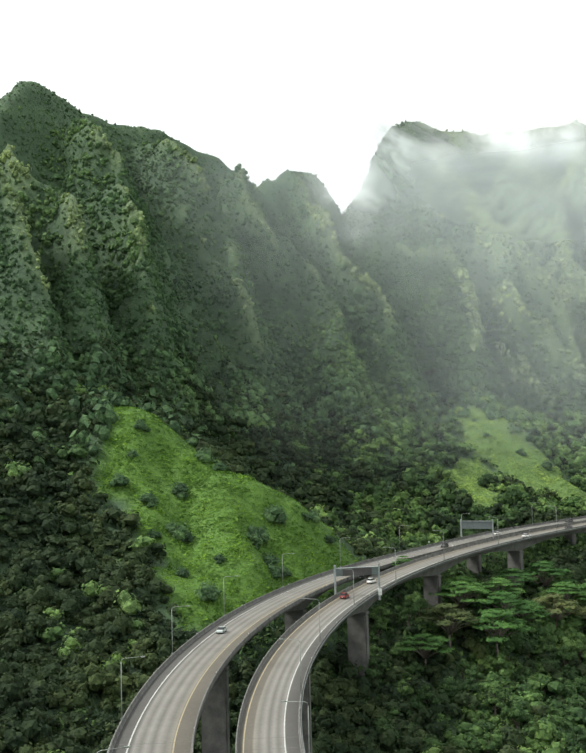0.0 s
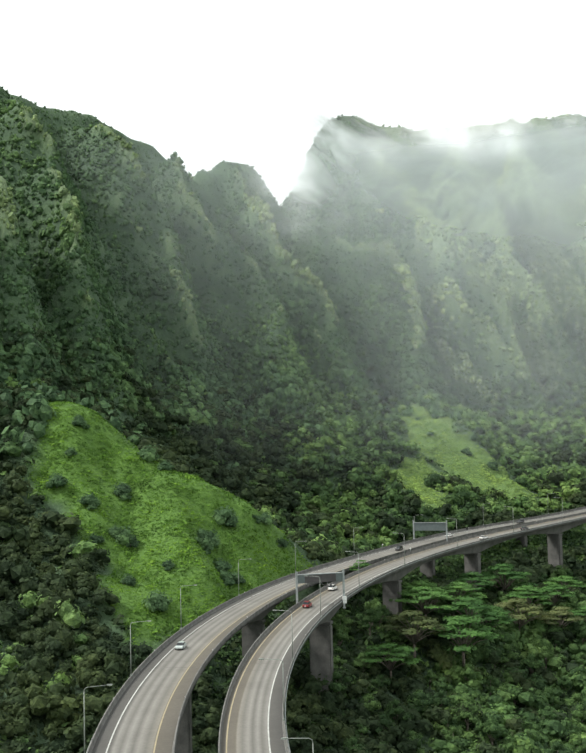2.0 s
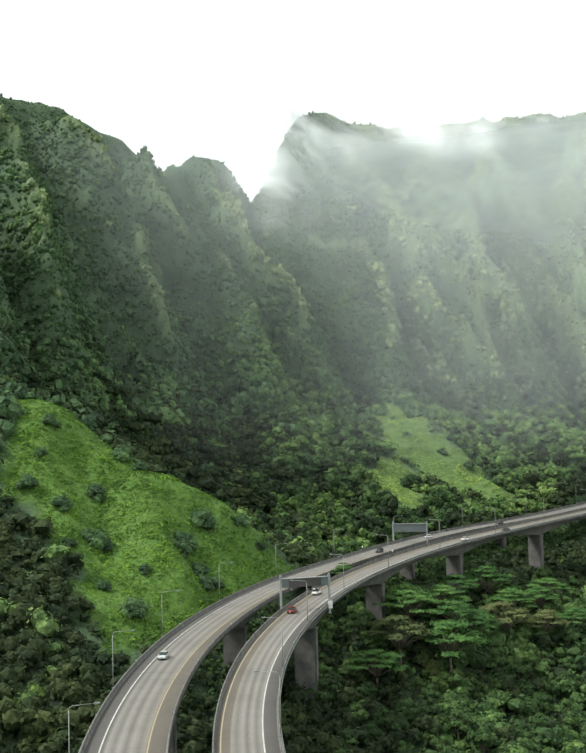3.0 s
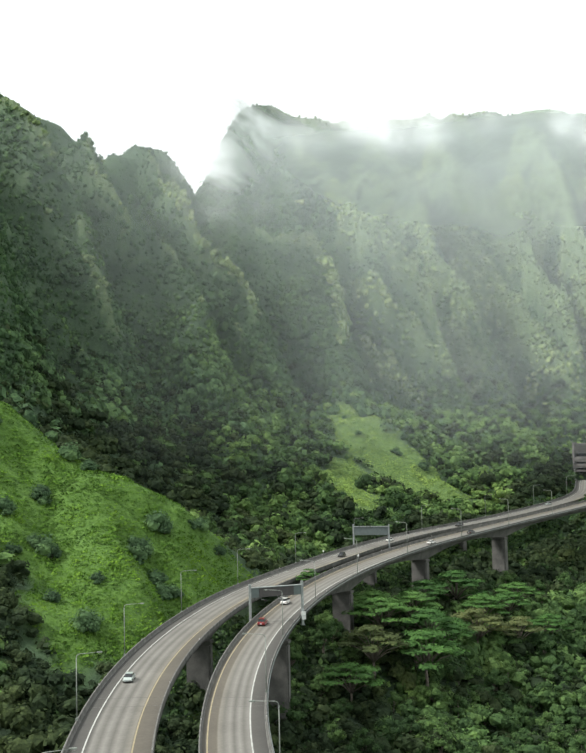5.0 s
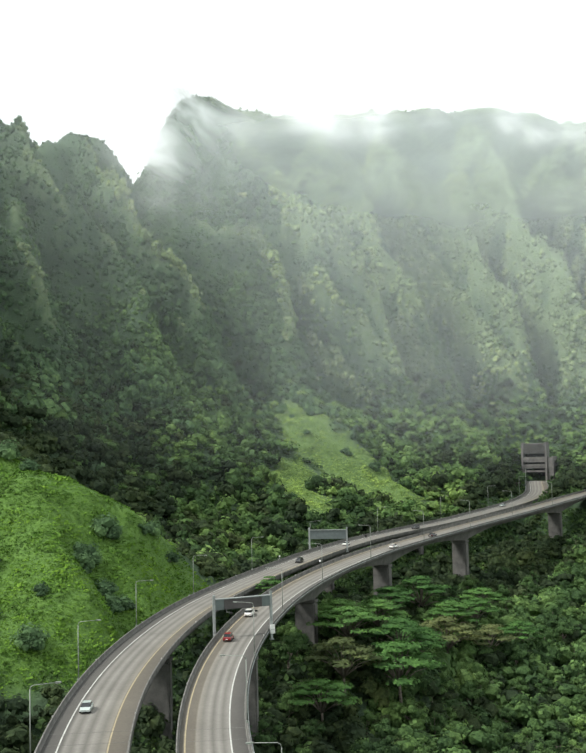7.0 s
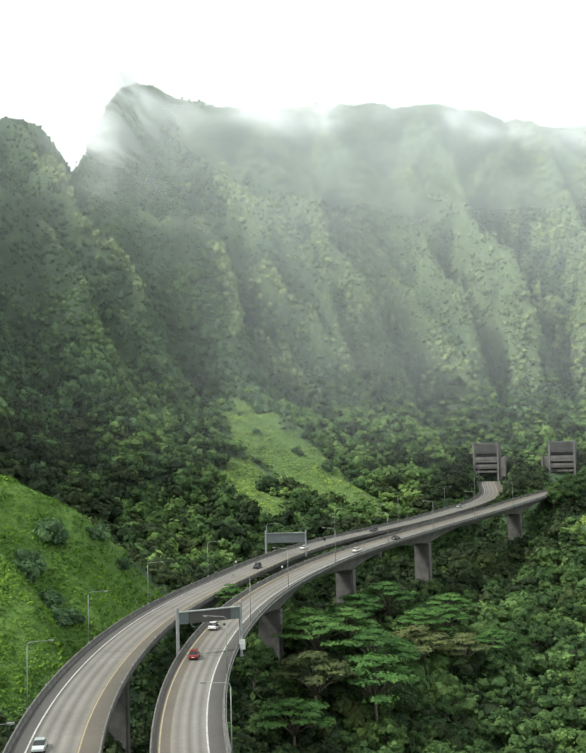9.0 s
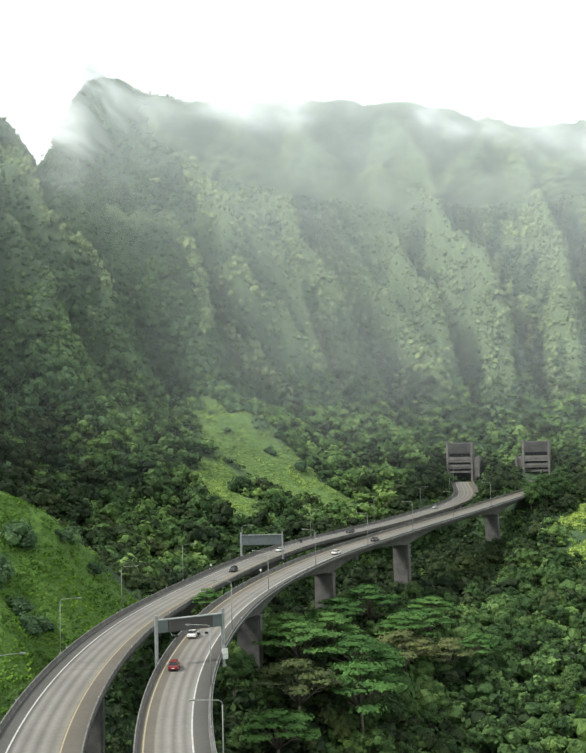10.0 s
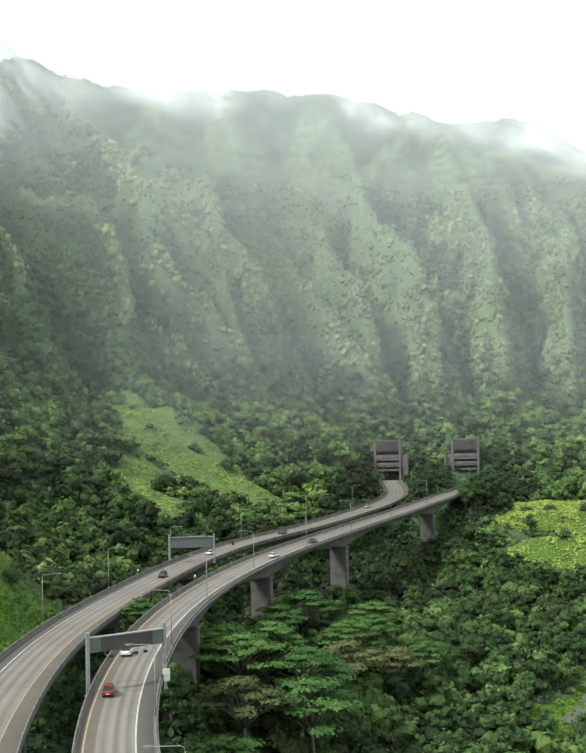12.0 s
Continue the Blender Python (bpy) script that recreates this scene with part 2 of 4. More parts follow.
def value_noise(x, y):
    xi, yi = np.floor(x).astype(int), np.floor(y).astype(int)
    fx, fy = x - xi, y - yi
    fx, fy = fx * fx * (3 - 2 * fx), fy * fy * (3 - 2 * fy)
    g = lambda i, j: TABLE[(xi + i) % 256, (yi + j) % 256]
    return (g(0, 0) * (1 - fx) + g(1, 0) * fx) * (1 - fy) + (g(0, 1) * (1 - fx) + g(1, 1) * fx) * fy


WALL = spline(np.array(GUIDES["wall_200"], float), 400)[:, :2]
WALL_S = np.concatenate([[0], np.cumsum(np.linalg.norm(np.diff(WALL, axis=0), axis=1))])


def along_wall(x, y):
    p = np.stack([np.ravel(x), np.ravel(y)], 1)
    out = np.empty(len(p))
    for i in range(0, len(p), 20000):
        d = ((p[i:i + 20000, None] - WALL[None]) ** 2).sum(-1)
        k = np.exp(-(d - d.min(1, keepdims=True)) / 3000.0)
        out[i:i + 20000] = (k * WALL_S).sum(1) / k.sum(1)
    return out.reshape(np.shape(x))


def smooth01(v):
    v = np.clip(v, 0, 1)
    return v * v * (3 - 2 * v)


# crest lines of spurs: nodes, height, half width
RIDGES = [
    ([(-64, 422), (-28, 403), (-14, 397), (4, 398), (18, 404)], 9.0, 26.0),
    ([(110, 680), (122, 666), (142, 636), (160, 598)], 12.0, 26.0),
    ([(190, 705), (214, 672), (236, 632)], 8.0, 26.0),
    ([(20, 640), (40, 600), (62, 560)], 8.0, 24.0),
    ([(246, 522), (270, 512), (300, 505)], 6.0, 16.0),
    ([(236, 497), (255, 486), (280, 474)], 5.0, 13.0),
    ([(-30, 392), (-24, 380), (-20, 368), (-14, 352)], 4.5, 11.0),
    ([(-5, 390), (-12, 377), (-9, 364), (-4, 353)], -5.0, 12.0),
    ([(-50, 404), (-40, 388), (-38, 368), (-36, 348)], -4.0, 13.0),
    ([(-62, 412), (-58, 392), (-52, 372)], 3.5, 11.0),
]
# crest lines of the cliff spurs, from the summit ridge down to the foot
SPURS = [
    [(-160, 530), (-151, 501), (-133, 488), (-115, 468), (-101, 433), (-92, 412)],
    [(-150, 560), (-140, 532), (-126, 534), (-114, 530), (-104, 515), (-94, 487), (-82, 450)],
    [(-125, 640), (-112, 605), (-102, 600), (-92, 578), (-83, 557), (-74, 534), (-64, 506), (-54, 480)],
    [(-84, 700), (-70, 665), (-56, 655), (-46, 657), (-36, 651), (-30, 629), (-21, 610), (-10, 590)],
    [(-34, 760), (-30, 700), (-22, 687), (-11, 683), (3, 687), (17, 683), (25, 667), (32, 649), (43, 628)],
    [(8, 820), (12, 785), (18, 737), (31, 720), (42, 708), (51, 698), (59, 687), (65, 669), (73, 648)],
    [(60, 790), (90, 773), (115, 755), (118, 731), (123, 712), (125, 702)],
    [(110, 900), (132, 840), (143, 801), (152, 772), (163, 752), (175, 742), (188, 734), (198, 724), (208, 708), (214, 685)],
    [(205, 920), (213, 862), (212, 825), (217, 792), (229, 776), (237, 756), (245, 732), (246, 705)],
    [(262, 930), (265, 889), (276, 866), (284, 856), (296, 833), (305, 808), (308, 784), (310, 762), (310, 740)],
    [(350, 930), (349, 885), (345, 850), (344, 822), (350, 802), (356, 786), (357, 768), (353, 746), (350, 724), (343, 700), (335, 675)],
    [(445, 930), (442, 864), (437, 836), (429, 800), (412, 768), (398, 742), (388, 722), (378, 698), (366, 670)],
    [(552, 920), (545, 860), (525, 825), (494, 778), (455, 730), (425, 700), (400, 665)],
    [(625, 920), (610, 840), (575, 790), (530, 735), (470, 680), (430, 640)],
]


def near_path(nodes, x, y):
    best = np.full(np.shape(x), 1e9)
    for (ax, ay), (bx, by) in zip(nodes, nodes[1:]):
        f = np.clip(((x - ax) * (bx - ax) + (y - ay) * (by - ay)) / ((bx - ax) ** 2 + (by - ay) ** 2), 0, 1)
        best = np.minimum(best, np.hypot(x - ax - f * (bx - ax), y - ay - f * (by - ay)))
    return best


def saw(v):
    """A wave of sharp crests and hollows between -1 and 1."""
    return 1 - 4 * np.abs(v - np.floor(v) - 0.5)


def spur_relief(x, y):
    """1 on the crest of a spur, -1 in the gully halfway to the next, and how deep the gullies may be."""
    d = np.sort(np.stack([near_path(n, x, y) for n in SPURS]), axis=0)[:2]
    gap = d[0] + d[1]
    return 2 * (d[1] - d[0]) / gap - 1, np.minimum(1, gap / 42)


def height(x, y):
    """Height of the ground: the broad landform, cut into spurs and flutes where the cliffs are steep, cut back beside the road."""
    x, y = np.asarray(x, float), np.asarray(y, float)
    h = BROAD(x, y)
    for nodes, up, wide in RIDGES:
        h = h + up * np.maximum(0, 1 - near_path(nodes, x, y) / wide) ** 1.15
    far_top, near_top = near_path([p[:2] for p in GUIDES["crest_far"]], x, y), near_path([p[:2] for p in GUIDES["crest_left"][:-3]], x, y)
    start, full = smooth01(np.minimum(far_top / 45, near_top / 34)), smooth01(np.minimum(far_top / 150, near_top / 95))
    cliff = smooth01((h - 108) / 48) * smooth01((x + 330) / 60)
    wx = 12 * (value_noise(x / 37, y / 37) - 0.5) + 6 * (value_noise(x / 13 + 20, y / 13) - 0.5)
    wy = 12 * (value_noise(x / 37 + 40, y / 37 + 9) - 0.5) + 6 * (value_noise(x / 13, y / 13 + 31) - 0.5)
    rel, deep = spur_relief(x + wx, y + wy)
    size = (31 + 21 * smooth01((x - 60) / 120)) * (1 - 0.5 * smooth01((x - 480) / 100))
    h = h + cliff * (full * (24 * smooth01((x - 310) / 50) * smooth01((590 - x) / 130) + 16 * smooth01((-30 - x) / 40)) + start * size * deep * (rel - 0.9 * (1 - full)))
    s = along_wall(x, y)
    flute = 0
    for wave, up, k in ((29, 6.5, 40.7), (13, 2.6, 77.3)):
        w = 2.2 * value_noise(s / (wave * 1.7) + k, h / (wave * 3.5) + k) + h / (wave * 9.0)
        flute = flute + up * saw(s / wave + w) * (0.15 + 1.7 * value_noise(s / wave * 0.7 + 3 * k, h / (wave * 5.0)) ** 1.5)
    rough = 6.0 * (value_noise(x / 24, y / 24) - 0.5) + 3.4 * (value_noise(x / 9, y / 9) - 0.5)
    h = h + (0.2 + 0.8 * start) * cliff * flute + rough * (0.5 + 0.5 * cliff)
    for line, half in ((RIGHT, 9.0), (LEFT, 9.5)):
        p = line.p[::4]
        flat = np.stack([np.ravel(x), np.ravel(y)], 1)
        cap = np.empty(len(flat))
        for i in range(0, len(flat), 20000):
            d2 = ((flat[i:i + 20000, None] - p[None, :, :2]) ** 2).sum(-1)
            j = d2.argmin(1)
            d = np.sqrt(d2[np.arange(len(j)), j])
            d = np.maximum(0, d - half)
            cap[i:i + 20000] = p[j, 2] - 3.2 + d * 0.55 + d * d * 0.05
        h = np.minimum(h, cap.reshape(h.shape))
    return h


def inside(poly, x, y):
    """Signed nearness to a plan polygon: positive inside, metres."""
    p = np.array(poly, float)
    q = np.roll(p, -1, 0)
    x, y = np.ravel(x), np.ravel(y)
    odd = np.zeros(len(x), bool)
    best = np.full(len(x), 1e9)
    for (ax, ay), (bx, by) in zip(p, q):
        odd ^= ((ay > y) != (by > y)) & (x < (bx - ax) * (y - ay) / (by - ay + 1e-12) + ax)
        f = np.clip(((x - ax) * (bx - ax) + (y - ay) * (by - ay)) / ((bx - ax) ** 2 + (by - ay) ** 2), 0, 1)
        best = np.minimum(best, np.hypot(x - ax - f * (bx - ax), y - ay - f * (by - ay)))
    return np.where(odd, best, -best)


MEADOWS = [
    [(-76, 428), (-62, 427), (-42, 419), (-25, 411), (-11, 405), (4, 408), (18, 413), (26, 408), (16, 384), (8, 366), (-5, 348), (-18, 330), (-32, 318), (-42, 333), (-47, 358), (-61, 372), (-74, 392), (-71, 408)],
    [(114, 672), (123, 663), (133, 643), (145, 628), (157, 622), (166, 590), (150, 586), (139, 600), (128, 605), (117, 616), (109, 628), (104, 637), (103, 654)],
    [(96, 618), (111, 627), (119, 611), (107, 592), (109, 574), (106, 553), (94, 549), (90, 570), (86, 592)],
    [(234, 519), (252, 546), (277, 566), (304, 540), (290, 503), (262, 495), (249, 506)],
    [(228, 508), (246, 503), (264, 492), (274, 466), (240, 468), (224, 488)],
]
LANE = [(158, 384.5), (168, 390.5), (180, 398.5), (195, 407), (225, 425)]



def meadow(x, y):
    """How far a place lies inside a grassy patch, in metres, with a ragged edge."""
    m = np.max([inside(p, x, y) for p in MEADOWS], axis=0)
    m = np.maximum(m, 7.5 - near_path(LANE, np.ravel(x), np.ravel(y)))
    return m + 8 * (value_noise(np.ravel(x) / 9, np.ravel(y) / 9) - 0.5) + 3 * (value_noise(np.ravel(x) / 4 + 50, np.ravel(y) / 4) - 0.5)


def lit_bias(x, y, h):
    """Where pale fern and cane grass spread beyond the crests: on the high far cliffs, on sides facing the sun, whose
    light they paint.
    """
    lit_side = np.clip((land(x + 9, y) - land(x - 9, y)) / 18.0, -1.2, 1.6)
    return (3.6 * lit_side - 2.2) * smooth01((x - 170) / 90.0) * smooth01((h - 104) / 30.0) - 9.0 * smooth01((180 - x) / 90.0) - 2.5 * smooth01((112 - h) / 10.0) + 3.0 * (value_noise(x / 45.0 + 7, y / 45.0) - 0.5)


GX = np.concatenate([np.linspace(-4000, -330, 14)[:-1], np.arange(-330, 660, 3.0), np.linspace(660, 4200, 14)[1:]])
GY = np.concatenate([np.linspace(-3500, -100, 14)[:-1], np.arange(-100, 180, 10.0), np.arange(180, 1050, 3.0), np.linspace(1050, 4500, 14)[1:]])


def sheet_heights():
    X, Y = np.meshgrid(GX, GY)
    cx, cy = np.clip(X, -420, 800), np.clip(Y, -160, 1300)
    return height(cx, cy) * np.exp(-np.hypot(X - cx, Y - cy) / 600.0)


GZ = sheet_heights()
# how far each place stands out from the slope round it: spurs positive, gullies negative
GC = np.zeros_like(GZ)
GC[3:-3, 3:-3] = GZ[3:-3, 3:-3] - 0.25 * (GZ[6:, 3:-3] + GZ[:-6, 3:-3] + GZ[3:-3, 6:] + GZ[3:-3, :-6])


def lookup(grid, x, y):
    """Reads a value between the nodes of the land sheet."""
    x, y = np.asarray(x, float), np.asarray(y, float)
    i = np.clip(np.searchsorted(GX, x) - 1, 0, len(GX) - 2)
    j = np.clip(np.searchsorted(GY, y) - 1, 0, len(GY) - 2)
    u, v = (x - GX[i]) / (GX[i + 1] - GX[i]), (y - GY[j]) / (GY[j + 1] - GY[j])
    return (grid[j, i] * (1 - u) + grid[j, i + 1] * u) * (1 - v) + (grid[j + 1, i] * (1 - u) + grid[j + 1, i + 1] * u) * v


def land(x, y):
    return lookup(GZ, x, y)


def crest(x, y):
    return lookup(GC, x, y)


def land_sheet():
    X, Y = np.meshgrid(GX, GY)
    Z = GZ
    nx, ny = len(GX), len(GY)
    i = np.arange(nx * ny).reshape(ny, nx)
    q = np.stack([i[:-1, :-1], i[:-1, 1:], i[1:, 1:], i[1:, :-1]], -1).reshape(-1, 4)
    ob = mesh_object("ground", np.stack([X, Y, Z], -1), [q], M_GROUND, smooth=True)
    g = smooth01((meadow(X, Y) + 4) / 8).astype(np.float32)
    dry = (Y > 520) & (X < 205)
    at = ob.data.attributes.new("grass", "FLOAT", "POINT")
    at.data.foreach_set("value", np.where(dry, 0.62 * g.reshape(X.shape), g.reshape(X.shape)).ravel().astype(np.float32))
    c = np.zeros(X.shape)
    m = (X > -330) & (X < 660) & (Y > 180) & (Y < 1050)
    # ground painted lighter on crests and sunward faces, as if lit
    c[m] = 0.5 * smooth01((GC[m] + lit_bias(X[m], Y[m], Z[m]) - 0.2) / 3.0)
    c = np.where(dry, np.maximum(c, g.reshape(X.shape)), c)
    at = ob.data.attributes.new("pale_cover", "FLOAT", "POINT")
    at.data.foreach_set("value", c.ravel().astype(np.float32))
    return tagged(ob, "steep fluted green mountain slopes above a wooded valley floor", "ground", kind="structure")


def ground_material():
    m, n, l, b = material("ground", 0.95)
    a = n.new("ShaderNodeAttribute")
    a.attribute_name = "grass"
    p = noise_node(n, l, 0.06, 8.0, rough=0.75)
    soil = ramp(n, l, p.outputs["Fac"], [(0.35, (0.034, 0.064, 0.034)), (0.52, (0.056, 0.1, 0.048)), (0.7, (0.085, 0.14, 0.064))])
    p2 = noise_node(n, l, 0.4, 8.0, rough=0.75)
    grass = ramp(n, l, p2.outputs["Fac"], [(0.3, (0.045, 0.1, 0.016)), (0.5, (0.084, 0.175, 0.025)), (0.7, (0.122, 0.228, 0.036))])
    a2 = n.new("ShaderNodeAttribute")
    a2.attribute_name = "pale_cover"
    pale_cover = ramp(n, l, p2.outputs["Fac"], [(0.3, (0.108, 0.158, 0.076)), (0.5, (0.185, 0.252, 0.118)), (0.7, (0.255, 0.328, 0.156))])
    cover = mixed(n, l, soil.outputs[0], pale_cover.outputs[0], a2.outputs["Fac"])
    l.new(mixed(n, l, cover, grass.outputs[0], a.outputs["Fac"]), b.inputs["Base Color"])
    bump(n, l, b, p2.outputs["Fac"], 0.9, 1.6)
    return m


M_GROUND = ground_material()
land_sheet()


# ---- viaducts ----
def road_material():
    m, n, l, b = material("road_concrete", 0.85)
    a = n.new("ShaderNodeAttribute")
    a.attribute_name = "across"
    p = noise_node(n, l, 0.08, 5.0)
    f = noise_node(n, l, 1.6, 4.0)
    base = ramp(n, l, p.outputs["Fac"], [(0.3, (0.155, 0.147, 0.133)), (0.7, (0.2, 0.191, 0.174))])
    # worn bands of tyre and oil marks across the carriageway, grimy shoulders
    r = ramp(n, l, a.outputs["Fac"], WEAR_STOPS)
    d = ramp(n, l, f.outputs["Fac"], [(0.3, (0.88, 0.88, 0.88)), (0.7, (1.08, 1.08, 1.08))])
    c = mixed(n, l, mixed(n, l, base.outputs[0], r.outputs[0], 1.0, "MULTIPLY"), d.outputs[0], 1.0, "MULTIPLY")
    l.new(c, b.inputs["Base Color"])
    return m


WEAR_STOPS = [(0.0, (0.3, 0.3, 0.31)), (0.22, (0.4, 0.395, 0.39)), (0.27, (0.98, 0.98, 0.98)), (0.35, (0.62, 0.61, 0.6)), (0.42, (1.05, 1.05, 1.05)),
              (0.5, (0.58, 0.57, 0.56)), (0.57, (1.05, 1.04, 1.03)), (0.66, (0.66, 0.65, 0.63)), (0.74, (0.97, 0.94, 0.88)), (0.77, (0.55, 0.5, 0.43)), (1.0, (0.5, 0.47, 0.43))]
M_ROAD = road_material()
M_WHITE = plain("white_road_paint", (0.38, 0.38, 0.36), 0.7, 0, 0.2, 1.0)
M_JOINT = plain("joint_steel", (0.13, 0.125, 0.118), 0.7, 0.3, 0.3, 2.0)
M_CHIP = plain("reflector_white", (0.4, 0.4, 0.38), 0.5, 0, 0.1, 2.0)
M_YELLOW = plain("yellow_road_paint", (0.27, 0.225, 0.14), 0.7, 0, 0.15, 1.0)


def girder(line, lo, hi, s0, s1, piers, parent):
    """A haunched box girder: deeper at the piers, with cantilevered deck edges."""
    ss = np.arange(s0, s1 + 1e-6, 2.0)
    v, q = [], []
    mid = (lo + hi) / 2
    for s in ss:
        near = min(abs(s - k) for k in piers)
        deep = 2.2 + 2.6 * max(0.0, 1 - near / 30.0) ** 1.6
        sec = [(lo, -0.05), (hi, -0.05), (hi, -0.45), (mid + 3.4, -0.95), (mid + 2.6, -deep), (mid - 2.6, -deep), (mid - 3.4, -0.95), (lo, -0.45)]
        v += [line.at(s, o, h) for o, h in sec]
    k = 8
    for i in range(len(ss) - 1):
        for j in range(k):
            a, b = i * k + j, i * k + (j + 1) % k
            q.append((a, b, b + k, a + k))
    n = (len(ss) - 1) * k
    return mesh_object("girder", v, [np.array(q), np.array([list(range(k))[::-1], list(range(n, n + k))])], M_CONC, parent)


def road_surface(line, lo, hi, s0, s1, flip, parent):
    ss = np.arange(s0, s1 + 1e-6, 2.0)
    k = 9
    offs = np.linspace(lo + 0.3, hi - 0.3, k)
    v = [line.at(s, o, 0.0) for s in ss for o in offs]
    i = np.arange(len(ss) * k).reshape(-1, k)
    q = np.stack([i[:-1, :-1], i[:-1, 1:], i[1:, 1:], i[1:, :-1]], -1).reshape(-1, 4)
    ob = mesh_object("road_surface", v, [q], M_ROAD, parent, "pale worn concrete carriageway with dark tyre bands")
    u = np.tile(np.linspace(0, 1, k), len(ss))
    at = ob.data.attributes.new("across", "FLOAT", "POINT")
    at.data.foreach_set("value", (1 - u if flip else u).astype(np.float32))
    return ob


def pier(line, s, lo, hi, parent):
    mid = (lo + hi) / 2
    top = line.at(s, mid, -4.75)
    foot = float(land(top[0], top[1])) - 3.0
    bm = bmesh.new()
    box(bm, -3.1, -1.5, foot - top[2], 3.1, 1.5, -0.9, 0.35)
    body = part("pier", bm, M_CONC, parent, "tall rectangular concrete pier")
    body.matrix_world = pose(*top, 0, 0, line.heading(s))
    bm = bmesh.new()
    box(bm, -3.25, -1.65, -0.92, 3.25, 1.65, 0.02, 0.12)
    cap = part("pier_cap", bm, M_CONC, body)
    return body


def viaduct(line, lo, hi, white, yellow, s0, s1, piers, flip, label):
    root = empty("viaduct", Matrix(), label, "bridge", "twin viaducts")
    girder(line, lo, hi, s0, s1, piers, root)
    road_surface(line, lo, hi, s0, s1, flip, root)
    for o, d in ((lo, 1), (hi, -1)):
        sec = [(o, -0.45), (o, 0.95), (o + d * 0.22, 0.95), (o + d * 0.28, 0.3), (o + d * 0.45, 0.0), (o + d * 0.45, -0.06)]
        if d < 0:
            sec = sec[::-1]
        sweep("barrier", line, sec, s0, s1, M_BARRIER, root, "low grey concrete safety barrier")
    for o, m, t in ((white, M_WHITE, "white edge line"), (yellow, M_YELLOW, "yellow edge line")):
        sweep("edge_line", line, [(o + 0.12, 0.008), (o - 0.12, 0.008)], s0, s1, m, root, t, closed=False)
    ride = hi + 0.16 if flip else lo - 0.16
    sweep("conduit", line, [(ride + 0.09 * math.cos(a), 0.45 + 0.09 * math.sin(a)) for a in np.arange(6) * math.pi / 3], s0, s1, M_STEEL, root, "thin grey steel conduit along the barrier")
    for k, s in enumerate(piers):
        for side in (-2.0, 2.0):
            bm = bmesh.new()
            box(bm, lo + 0.5, -0.07, 0.003, hi - 0.5, 0.07, 0.014)
            part("expansion_joint", bm, M_JOINT, root, "dark steel expansion joint").matrix_world = pose(*line.at(s + side * 1.5, 0, 0), 0, 0, line.heading(s + side * 1.5))
    post = bmesh.new()
    box(post, -0.1, -0.06, 0.0, 0.1, 0.06, 0.3, 0.02)
    chip = part("reflector", post, M_CHIP, root, "small white reflector on the barrier")
    chip.matrix_world = pose(*line.at(s0 + 6, lo + 0.11, 0.94), 0, 0, line.heading(s0 + 6))
    for s in np.arange(s0 + 30, s1 - 60, 41.0):
        for o in (lo + 0.11, hi - 0.11):
            ob = new("reflector", chip.data)
            ob.parent = root
            ob.matrix_world = pose(*line.at(s, o, 0.94), 0, 0, line.heading(s))
    for s in piers:
        pier(line, s, lo, hi, root)
    return root


RIGHT_PIERS = [74, 145.6, 218.9, 289, 357.7, 424.5, 527]
LEFT_PIERS = [84, 164, 243, 326, 410, 492, 592, 660]
viaduct(RIGHT, -5.2, 6.0, 3.1, -3.9, 20, 684, RIGHT_PIERS, True, "curving two-lane concrete viaduct on tall piers above forest")
viaduct(LEFT, -6.0, 7.2, -3.3, 4.0, 20, 720, LEFT_PIERS, False, "curving two-lane concrete viaduct along a grassy hillside")


# ---- foliage ----
def leaves_on(rng, v, quads, centre, radius, flat, count, size, upright=0.3, spread=0.34):
    """Adds leaf clusters round an ellipsoid to the lists v and quads."""
    d = rng.normal(size=(count, 3))
    d[:, 2] = np.abs(d[:, 2]) * 1.1 - 0.22
    d /= np.linalg.norm(d, axis=1)[:, None]
    c = centre + d * rng.uniform(0.74, 1.06, (count, 1)) * radius * np.array([1, 1, flat])
    n = d + rng.normal(size=(count, 3)) * spread + (0, 0, upright)
    n /= np.linalg.norm(n, axis=1)[:, None]
    a = np.cross(n, rng.normal(size=(count, 3)))
    a /= np.linalg.norm(a, axis=1)[:, None]
    e = np.cross(n, a)
    r = size * rng.uniform(0.6, 1.35, (count, 1))
    k = len(v)
    for i in range(count):
        s = rng.uniform(0.5, 1.15, 4)
        v += [c[i] + a[i] * r[i] * s[0], c[i] + e[i] * r[i] * s[1], c[i] - a[i] * r[i] * s[2], c[i] - e[i] * r[i] * s[3]]
        quads.append((k + 4 * i, k + 4 * i + 1, k + 4 * i + 2, k + 4 * i + 3))


GOLD = (1 + 5**0.5) / 2
ICO_V = np.array([(-1, GOLD, 0), (1, GOLD, 0), (-1, -GOLD, 0), (1, -GOLD, 0), (0, -1, GOLD), (0, 1, GOLD), (0, -1, -GOLD), (0, 1, -GOLD), (GOLD, 0, -1), (GOLD, 0, 1), (-GOLD, 0, -1), (-GOLD, 0, 1)]) / 1.902
ICO_F = [(0, 11, 5), (0, 5, 1), (0, 1, 7), (0, 7, 10), (0, 10, 11), (1, 5, 9), (5, 11, 4), (11, 10, 2), (10, 7, 6), (7, 1, 8), (3, 9, 4), (3, 4, 2), (3, 2, 6), (3, 6, 8), (3, 8, 9), (4, 9, 5), (2, 4, 11), (6, 2, 10), (8, 6, 7), (9, 8, 1)]


def lump(rng, v, tris, centre, radius, flat):
    k = len(v)
    v += list(centre + ICO_V * radius * rng.uniform(0.75, 1.0, (12, 1)) * np.array([1, 1, flat]))
    tris += [(a + k, b + k, c + k) for a, b, c in ICO_F]


